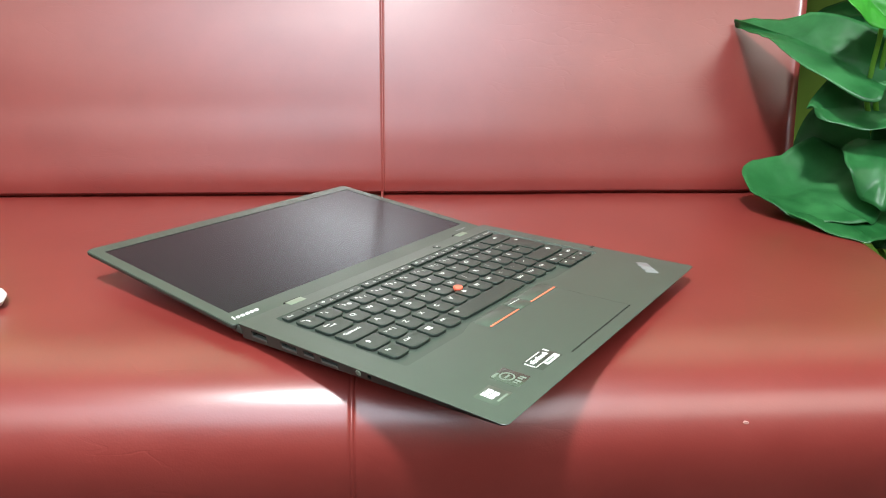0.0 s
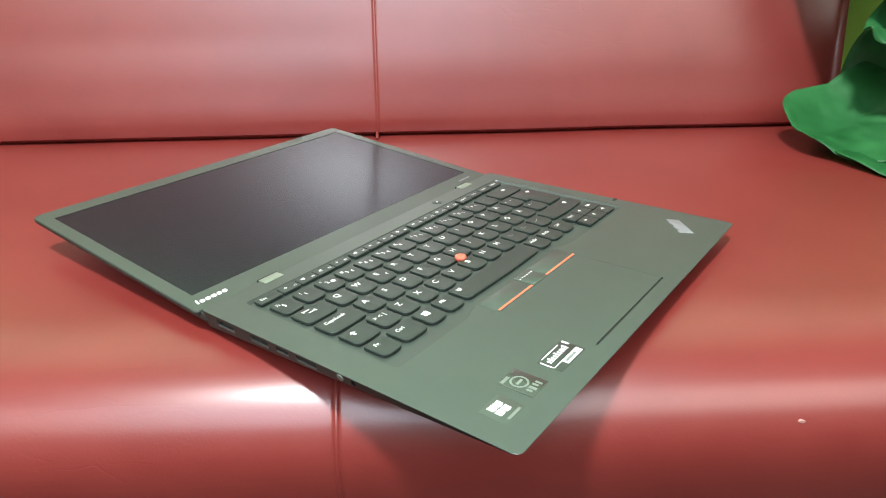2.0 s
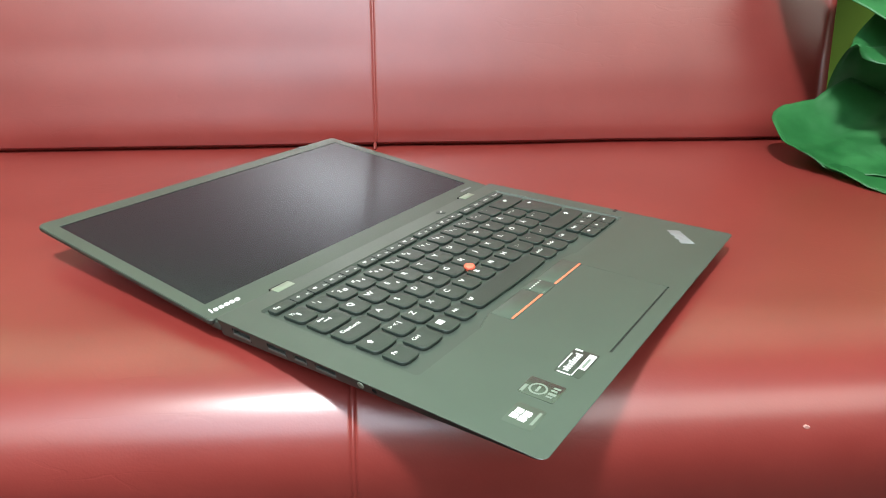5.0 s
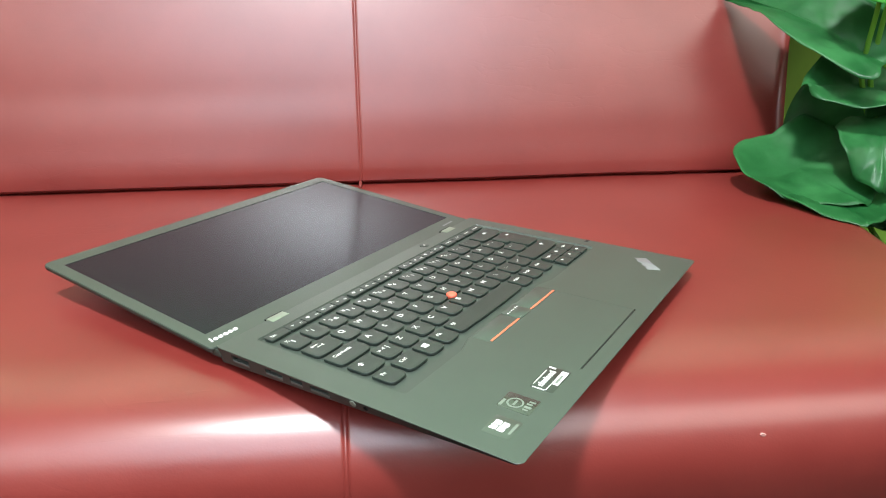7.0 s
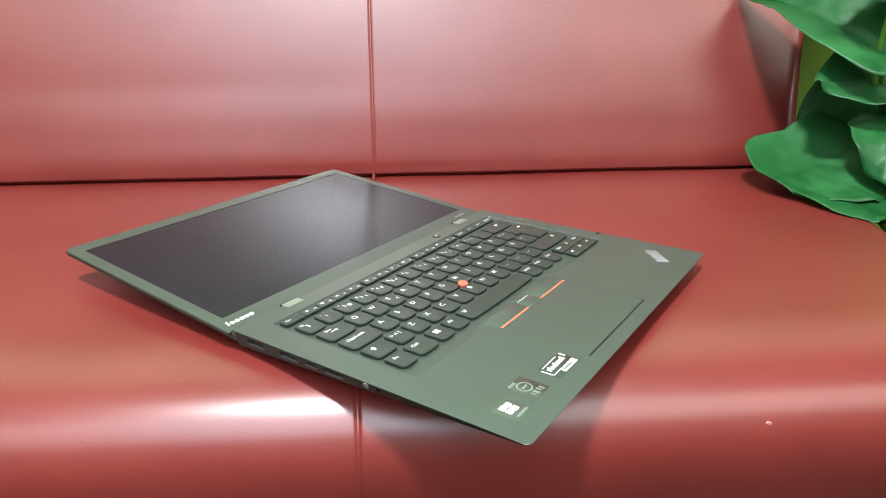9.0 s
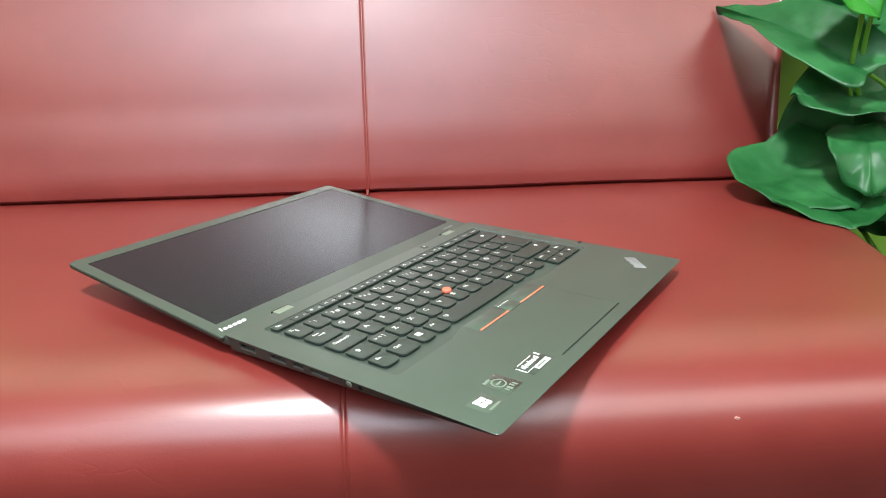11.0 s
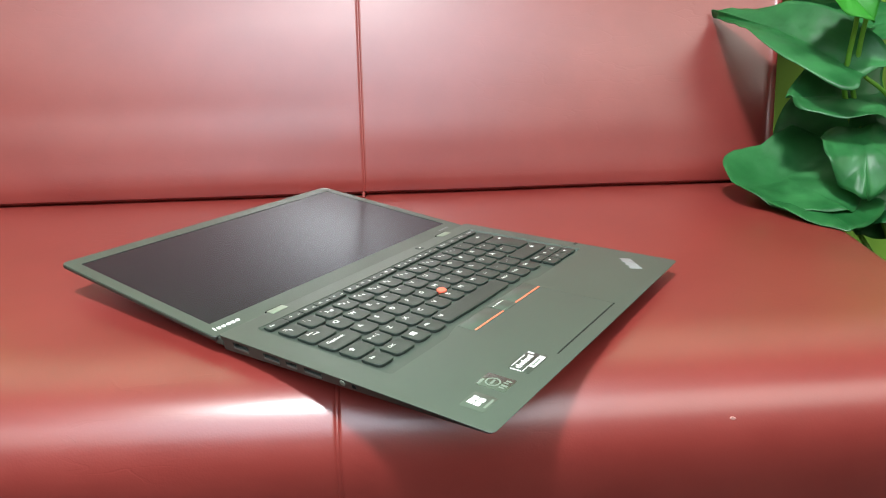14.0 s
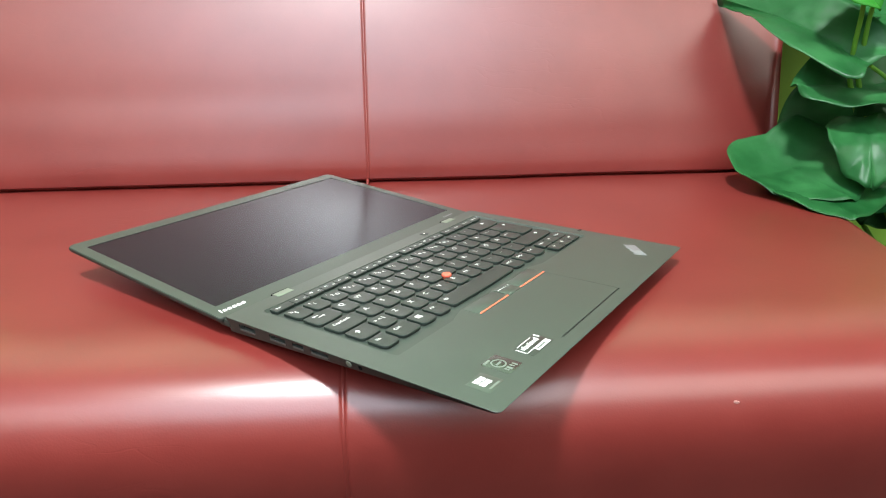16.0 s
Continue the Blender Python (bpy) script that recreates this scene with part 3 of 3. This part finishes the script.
enter = part("key", bm, KEYCAP, laptop, at=pose(0.302, 0.1595, 0))
arrow(enter, 180, 0, 12, 2.0)
# function row in its four groups
u = LEFT + 0.4
for i in range(17):
    w = 19.0 if i == 0 else 16.0
    k = key(u + w / 2, 207.6, w - 0.7, 8.6, False)
    if i == 0:
        legend(k, "Esc", 3.6, -3.5, 0.5)
    elif i < 13:
        legend(k, "F%d" % i, 2.6, 4.6, -1.2)
        mark(k, (((-0.6, 0, 1.6, 1.6), (1.0, 0, 0.5, 2.4)), ((0, 0, 2.8, 0.6), (0, 0, 0.6, 2.4)), ((0, 0.5, 3.0, 1.6), (0, -1, 1.6, 0.5)))[i % 3], -2.5, 0.6)
    else:
        legend(k, ("Home", "End", "Insert", "Delete")[i - 13], 3.0, 0, 0.5)
    u += w + (3.3 if i in (4, 8, 12) else 0)
# arrow cluster, two rows of low keys
for c in range(3):
    for r in range(2):
        k = key(LEFT + 12.5 * U + (c + 0.5) * 15.85, 97.3 + 13.4 * r, 15.0, 12.4, False)
        if r == 0:
            arrow(k, (180, 270, 0)[c], -1, 1.5)
        elif c == 1:
            arrow(k, 90, -1, 1.5)
        else:
            legend(k, ("PgUp", "PgDn")[c // 2], 3.2, -1, 1.5)
# pointing stick
bm = bmesh.new()
prism(bm, [(0.0042 * math.cos(k * math.pi / 12), 0.0042 * math.sin(k * math.pi / 12)) for k in range(24)],
      ((0.0012, -0.001), (0.0008, 0.0006), (0.0, 0.0012), (0.0, 0.0024), (0.0006, 0.0031), (0.0018, 0.0034)))
part("pointing_stick", bm, RED, laptop, "small red rubber pointing stick", at=pose(0.1525, 0.1395, 0))

# touchpad with its buttons
part("touchpad", box(bmesh.new(), 104.53 * mm, 206.47 * mm, 12.5 * mm, 76.32 * mm, -1.2 * mm, -0.06 * mm, 0.05 * mm, 1), PAD, laptop, "smooth dark touchpad")
for a, b, nm in ((104.6, 146.85, "left_button"), (147, 165.8, "middle_button"), (165.95, 206.4, "right_button")):
    o = part("mouse_button", box(bmesh.new(), a * mm, b * mm, 76.4 * mm, 92.5 * mm, -1.2 * mm, (0.25 if nm == "middle_button" else 0.1) * mm, 0.3 * mm), SHELL, laptop)
    if nm == "middle_button":
        for j in range(6):
            bm = bmesh.new()
            prism(bm, [(0.0006 * math.cos(q * math.pi / 4), 0.0006 * math.sin(q * math.pi / 4)) for q in range(8)], ((0, 0), (0, 0.0002)))
            part("dot", bm, INK, o, at=pose((149.3 + 2.9 * j) * mm, 88.2 * mm, 0.2 * mm))
        part("edge_line", box(bmesh.new(), 148.5 * mm, 152 * mm, 78 * mm, 78.5 * mm, 0.2 * mm, 0.32 * mm), GREY_INK, o, smooth=False)
    else:
        part("red_stripe", box(bmesh.new(), (a + 1.5 if a < 110 else a) * mm, b * mm, 76.9 * mm, 78.5 * mm, 0.0, 0.3 * mm, 0.1 * mm, 1), RED_LINE, o, "red line along the button", smooth=False)

part("front_slot", box(bmesh.new(), 104.6 * mm, 203.5 * mm, 11.2 * mm, 12.45 * mm, -1.35 * mm, -0.5 * mm), CAVITY, laptop, "dark slot in front of the touchpad", smooth=False)
# badge and stickers on the palm rest
bm = bmesh.new()
pts = []
for along, over in ((13, 5.4), (-13, 5.4), (-13, -5.4), (-9, -5.2), (-8.2, -3.6), (-5.8, -3.8), (-5, -5.2), (-1.5, -5.3), (-0.6, -3.9), (2, -4.0), (3, -5.4), (7, -5.3), (8, -4.4), (13, -4.8)):
    pts.append((0.79 * along + 0.43 * over, 0.73 * along - 0.90 * over))
prism(bm, [(x * mm, y * mm) for x, y in pts], ((0, -0.0002), (0, 0.00015), (0.0002, 0.00025)))
badge = part("maker_badge", bm, SILVER, laptop, "slanted silver maker badge", at=pose(0.3005, 0.0335, 0))


def sticker(name, u0, u1, v0, v1, mat, label):
    bm = bmesh.new()
    prism(bm, rounded(-(u1 - u0) / 2 * mm, (u1 - u0) / 2 * mm, -(v1 - v0) / 2 * mm, (v1 - v0) / 2 * mm, (1.2 * mm,) * 4, 3), ((0, -0.0001), (0, 0.00008), (0.0001, 0.00012)))
    return part(name, bm, mat, laptop, label, at=pose((u0 + u1) / 2 * mm, (v0 + v1) / 2 * mm, 0))


def bars(parent, boxes, mat, z=0.00015):
    bm = bmesh.new()
    for x, y, w, h in boxes:
        box(bm, (x - w / 2) * mm, (x + w / 2) * mm, (y - h / 2) * mm, (y + h / 2) * mm, z - 0.00004, z)
    return part("print", bm, mat, parent, smooth=False)


s1 = sticker("sticker", 15, 33, 15.5, 32.5, STICKER, "clear square sticker with a white four-part print")
bm = bmesh.new()
for x, y in ((-2.3, 4.4), (2.5, 4.0), (-2.6, -0.4), (2.2, -0.8)):
    prism(bm, [((x + a) * mm, (y + b) * mm) for a, b in ((-2.1, -1.9), (0, -2.3), (2.1, -1.8), (2.2, 2.1), (0, 1.8), (-2.0, 2.2))], ((0, 0.00008), (0, 0.00016)))
part("print", bm, INK, s1, smooth=False)
bars(s1, ((1.0, -6.2, 11, 1.6),), GREY_INK)
s2 = sticker("sticker", 40.5, 57.5, 16.5, 37.5, STICKER_GLOSS, "worn glossy grey sticker with a ring print")
bm = bmesh.new()
outer = [bm.verts.new((-0.5 * mm + 5.2 * math.cos(a) * mm, 2 * mm + 5.2 * math.sin(a) * mm, 0.00016)) for a in (k * math.pi / 12 for k in range(24))]
inner = [bm.verts.new((-0.5 * mm + 4.0 * math.cos(a) * mm, 2 * mm + 4.0 * math.sin(a) * mm, 0.00016)) for a in (k * math.pi / 12 for k in range(24))]
bridge(bm, outer, inner)
part("print", bm, GREY_INK, s2, smooth=False)
bars(s2, ((-0.5, 2, 5.5, 1.6), (-3.5, 9, 7, 2.0), (-4, -6, 1.4, 3.4), (-1.2, -6.4, 2.2, 4.4), (2.2, -6, 1.6, 3.6), (4.8, -6.6, 1.6, 4.0)), GREY_INK)
s3 = sticker("sticker", 69, 97, 15, 30.5, STICKER_DARK, "white-framed sticker with pale bars")
bars(s3, ((-1, 6.7, 18, 0.6), (-13.2, 2.0, 1.0, 8), (13.0, 4.6, 1.6, 4.5), (-7, -2.6, 12, 0.6), (3.8, -4.6, 17, 4.4)), INK)
bars(s3, [(-9.6 + 2.3 * j, 2.2 + (0.5 if j in (1, 4, 8) else 0), 1.5, 4.2 if j in (1, 4, 8) else 3.0) for j in range(9)], INK)
bars(s3, ((2.4, -4.6, 11, 1.6),), GREY_INK, 0.0002)

# lid: y from the hinge to its far edge, lying open
LONG = 208 * mm
bm = bmesh.new()
shape = rounded(0, WIDE, 0, LONG, (3 * mm, 3 * mm, 6 * mm, 6 * mm), 6)


def shrink(d):
    return [(d + x * (WIDE - 2 * d) / WIDE, d + y * (LONG - 2 * d) / LONG) for x, y in shape]


hole = rounded(10.5 * mm, 320.5 * mm, 19 * mm, 193.4 * mm, (0.3 * mm,) * 4, 1)
a, b = loop(bm, shrink(0.6 * mm), 0.0), loop(bm, shrink(0.3 * mm), -0.7 * mm)
h0, h1 = loop(bm, hole, 0.0), loop(bm, hole, -0.7 * mm)
filled(bm, [a, h0])
bridge(bm, h0, h1)
bridge(bm, a, b)
bm.faces.new(h1)
lid = part("lid", bm, LID, laptop, "matt black display lid folded back flat", at=pose(-2.5 * mm, 0.2325, -1.6 * mm, 4.9, 0, 0))
bm = bmesh.new()
prism(bm, shape, ((9 * mm, -6.0 * mm), (3 * mm, -5.2 * mm), (0.4 * mm, -3.6 * mm), (0.0, -2.4 * mm), (0.0, -0.75 * mm)))
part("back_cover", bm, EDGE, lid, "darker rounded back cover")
part("screen", box(bmesh.new(), 10.7 * mm, 320.3 * mm, 19.2 * mm, 193.2 * mm, -0.69 * mm, -0.35 * mm), SCREEN, lid, "dark semi-matt screen, switched off", smooth=False)
bm = bmesh.new()
for x, w, h in ((0, 1.3, 5.2), (2.6, 3.4, 3.6), (6.9, 3.4, 3.6), (11.2, 3.8, 3.6), (15.6, 3.4, 3.6), (19.7, 3.8, 3.6)):
    tile = rounded((6.5 + x) * mm, (6.5 + x + w) * mm, 7 * mm, (7 + h) * mm, (min(w, h) * 0.38 * mm,) * 4, 3)
    prism(bm, [(u + 0.18 * (v - 7 * mm), v) for u, v in tile], ((0, -0.0001), (0, 0.0001)))
part("maker_mark", bm, INK, lid, "white maker mark as plain bars", smooth=False)
bm = bmesh.new()
for x, w in ((0, 2.4), (3.4, 3), (7, 2.2), (10, 3.6), (14.4, 2)):
    box(bm, (298 + x) * mm, (298 + x + w) * mm, 8 * mm, 10.4 * mm, -0.0001, 0.0001)
part("model_mark", bm, SILVER, lid, "small pale model mark as plain bars", smooth=False)


# ---- the plant beside the sofa ----
def blade(base, tip, width, face, bow=0.0, cup=0.2, fold=0.0, lobe=0.14, point=0.8, wave=0.0, phase=0.0, crumple=0.0036, back=0.0):
    """A heart-shaped leaf from its stalk to its tip. face: the way its upper side looks; bow lifts its middle, cup its rims,
    fold bends it along the midrib, back lifts the lobes behind the stalk."""
    b, t = Vector(base), Vector(tip)
    along = t - b
    length, ahead = along.length, along.normalized()
    up = Vector(face)
    up = (up - ahead * up.dot(ahead)).normalized()
    side = ahead.cross(up)
    bm, RINGS, TURNS = bmesh.new(), 11, 56

    def place(a, c, ring, angle):
        lift = bow * length * math.sin(math.pi * max(0.0, min(1.0, a))) + cup * width * c * c + fold * width * math.sqrt(c * c + 0.006)
        lift += wave * width * ring ** 3 * math.sin(4 * angle + phase) + 0.4 * wave * width * ring ** 4 * math.sin(9 * angle + 2 * phase)
        lift += back * length * max(0.0, 0.35 - a) ** 1.5
        lift += -0.0016 * math.exp(-(c * 9) ** 2) + 0.0015 * math.sin((a - 0.6 * abs(c)) * 34) * abs(c) * (1 - abs(c))
        p = b + ahead * (length * a) + side * (width * c) + up * lift
        return p + up * (crumple * noise.noise(p * 34) + 0.5 * crumple * noise.noise(p * 85))

    rings = []
    for r in range(1, RINGS + 1):
        ring, row = r / RINGS, []
        for k in range(TURNS):
            phi = 2 * math.pi * k / TURNS - math.pi
            a = 0.5 + 0.5 * math.cos(phi) - lobe * math.exp(-((abs(phi) - 2.45) / 0.38) ** 2)
            c = 1.12 * math.sin(phi) * (abs(math.sin(phi / 2)) + 1e-9) ** point
            row.append(bm.verts.new(place(0.32 + ring * (a - 0.32), ring * c, ring, phi)))
        rings.append(row)
    middle = bm.verts.new(place(0.32, 0, 0, 0))
    for k in range(TURNS):
        bm.faces.new((middle, rings[0][k], rings[0][(k + 1) % TURNS]))
    for r0, r1 in zip(rings, rings[1:]):
        bridge(bm, r0, r1)
    return bm


plant = thing("potted_plant", pose(0, 0, 0), "leafy green potted plant with glossy heart-shaped leaves beside the sofa", "plant")


def leaf(mat, *shape, **more):
    ob = part("leaf", blade(*shape, **more), mat, plant)
    thick = ob.modifiers.new("thickness", "SOLIDIFY")
    thick.thickness = 0.0006
    return ob


def stem(points, r=(0.0034, 0.0022)):
    return part("stem", tube(bmesh.new(), [(*q,) for q in points], r, 8), STEM, plant, "pale green stem")


POT = (0.70, 0.33)
bm = bmesh.new()
prism(bm, [(POT[0] + 0.1 * math.cos(k * math.pi / 16), POT[1] + 0.1 * math.sin(k * math.pi / 16)) for k in range(32)],
      ((0.03, 0.0), (0.01, 0.16), (0.0, 0.27), (0.0, 0.30), (0.012, 0.30), (0.014, 0.27)))
part("pot", bm, CLAY, plant, "plain dark pot on the floor")
SOIL = (POT[0], POT[1], 0.27)
# upper big leaf, its tip against the backrest
leaf(LEAF, (0.577, 0.360, 0.598), (0.4766, 0.548, 0.669), 0.053, (-0.25, -0.62, 0.75), bow=0.07, cup=0.0, fold=0.34, lobe=0.16, point=1.1, wave=0.09, phase=0.6, crumple=0.003)
# middle leaf
leaf(LEAF, (0.632, 0.405, 0.572), (0.502, 0.388, 0.5712), 0.062, (0.0, -0.70, 0.70), bow=0.0, cup=-0.1, fold=0.50, point=0.9, wave=0.12, phase=2, crumple=0.004)
# the cupped leaf on the seat, and the one under it
leaf(LEAF, (0.528, 0.464, 0.471), (0.557, 0.318, 0.4505), 0.082, (-0.2, -0.28, 0.93), bow=0.05, cup=0.22, lobe=0.10, point=0.5, wave=0.05, phase=0.5, back=1.15)
leaf(LEAF, (0.560, 0.420, 0.456), (0.533, 0.276, 0.4435), 0.078, (0.0, -0.1, 1.0), bow=0.02, cup=0.02, wave=0.03, phase=2, crumple=0.0012)
# glossy leaf hanging over them
leaf(LEAF, (0.600, 0.385, 0.535), (0.572, 0.316, 0.463), 0.050, (-0.25, -0.8, 0.55), bow=0.14, cup=-0.2, wave=0.16, phase=1.2, crumple=0.004)
# dark leaves behind, in their shade
leaf(LEAF, (0.640, 0.450, 0.560), (0.545, 0.470, 0.462), 0.066, (-0.2, -0.8, 0.5), bow=0.03, cup=0.12, wave=0.05)
leaf(LEAF, (0.660, 0.400, 0.540), (0.590, 0.370, 0.500), 0.055, (0.0, -0.7, 0.6), bow=0.05, cup=0.1, wave=0.08, phase=2)
# leaves close to the wall and out to the right, added partly to shade the wall
leaf(LEAF, (0.735, 0.585, 0.672), (0.600, 0.672, 0.655), 0.060, (0.0, -0.5, 0.85), bow=0.05, cup=0.1, wave=0.08, phase=1)
leaf(LEAF, (0.640, 0.480, 0.640), (0.575, 0.600, 0.655), 0.050, (0.0, -0.4, 0.9), bow=0.05, cup=0.1, wave=0.08, phase=3)
leaf(LEAF, (0.715, 0.480, 0.655), (0.610, 0.570, 0.630), 0.060, (0.0, -0.5, 0.85), bow=0.05, cup=0.1, wave=0.08, phase=2)
leaf(LEAF, (0.690, 0.360, 0.470), (0.600, 0.345, 0.430), 0.050, (0.0, -0.6, 0.8), bow=0.05, cup=0.1, wave=0.08, phase=4)
leaf(LEAF, (0.730, 0.420, 0.560), (0.660, 0.360, 0.530), 0.055, (0.0, -0.7, 0.7), bow=0.05, cup=0.1, wave=0.08, phase=5)
leaf(LEAF, (0.722, 0.460, 0.439), (0.645, 0.420, 0.389), 0.060, (0.1, -0.6, 0.8), bow=0.05, cup=0.05, wave=0.06, phase=2.5)
# leaves above them, over the wall: out of view, added to cast shade on it
leaf(LEAF, (0.745, 0.620, 0.790), (0.560, 0.690, 0.742), 0.075, (0.0, -0.4, 0.9), bow=0.05, cup=0.05, wave=0.05, phase=1.5)
leaf(LEAF, (0.770, 0.545, 0.815), (0.570, 0.600, 0.752), 0.080, (0.0, -0.4, 0.9), bow=0.05, cup=0.05, wave=0.05, phase=2.2)
# young leaves above
leaf(LEAF_LIGHT, (0.528, 0.377, 0.710), (0.563, 0.340, 0.656), 0.032, (-0.3, -0.6, 0.7), bow=0.05, fold=0.2, wave=0.1)
leaf(LEAF_LIGHT, (0.572, 0.369, 0.700), (0.640, 0.340, 0.665), 0.040, (0.1, -0.6, 0.8), bow=0.05, fold=0.2, wave=0.1, phase=1)


def run(points, n=28):
    """A smooth line through points in space."""
    p = [Vector(q) for q in points]
    out = []
    for i in range(len(p) - 1):
        a, b, c, d = p[max(i - 1, 0)], p[i], p[i + 1], p[min(i + 2, len(p) - 1)]
        m = max(2, n // (len(p) - 1))
        out += [0.5 * (2 * b + (c - a) * t + (2 * a - 5 * b + 4 * c - d) * t * t + (3 * b - a - 3 * c + d) * t ** 3) for t in (k / m for k in range(m))]
    return out + [p[-1]]


for path in (
    ((0.660, 0.420, 0.44), (0.580, 0.392, 0.571), (0.565, 0.376, 0.614), (0.558, 0.362, 0.663), (0.552, 0.360, 0.725), (0.530, 0.376, 0.716)),
    ((0.670, 0.420, 0.44), (0.592, 0.394, 0.570), (0.579, 0.380, 0.613), (0.572, 0.366, 0.663), (0.585, 0.364, 0.722), (0.574, 0.369, 0.704)),
    ((0.690, 0.420, 0.47), (0.640, 0.390, 0.560), (0.578, 0.361, 0.598)),
    ((0.690, 0.405, 0.47), (0.668, 0.405, 0.550), (0.633, 0.405, 0.572)),
    ((0.650, 0.480, 0.42), (0.590, 0.490, 0.450), (0.521, 0.478, 0.469)),
    ((0.650, 0.440, 0.40), (0.600, 0.430, 0.445), (0.561, 0.420, 0.456)),
    ((0.650, 0.400, 0.45), (0.625, 0.400, 0.520), (0.601, 0.386, 0.535)),
    ((0.690, 0.420, 0.47), (0.660, 0.450, 0.530), (0.641, 0.450, 0.560)),
    ((0.690, 0.390, 0.45), (0.680, 0.400, 0.520), (0.661, 0.401, 0.540)),
    ((0.720, 0.460, 0.50), (0.740, 0.550, 0.630), (0.736, 0.586, 0.672)),
    ((0.690, 0.440, 0.50), (0.660, 0.460, 0.600), (0.641, 0.480, 0.640)),
    ((0.715, 0.350, 0.40), (0.700, 0.358, 0.455), (0.690, 0.360, 0.470)),
    ((0.740, 0.400, 0.45), (0.740, 0.420, 0.540), (0.730, 0.420, 0.560)),
    ((0.720, 0.420, 0.50), (0.730, 0.450, 0.620), (0.716, 0.480, 0.655)),
    ((0.700, 0.400, 0.40), (0.690, 0.450, 0.455), (0.722, 0.460, 0.439)),
    ((0.730, 0.450, 0.50), (0.760, 0.560, 0.720), (0.746, 0.621, 0.789)),
    ((0.740, 0.420, 0.50), (0.785, 0.500, 0.740), (0.771, 0.546, 0.814)),
):
    stem(run((SOIL, *path)))

# ---- small white object on the seat ----
gadget = thing("earphone_case", pose(-0.328, 0.128, 0.4395, 0, 0, 20), "small white plastic case lying on the seat", "case")
bm = bmesh.new()
prism(bm, rounded(-0.03, 0.03, -0.02, 0.02, (0.014,) * 4, 6), ((0.006, 0.0002), (0.002, 0.003), (0.0, 0.007), (0.002, 0.011), (0.006, 0.0135), (0.012, 0.0145)))
part("shell", bm, WHITE, gadget)
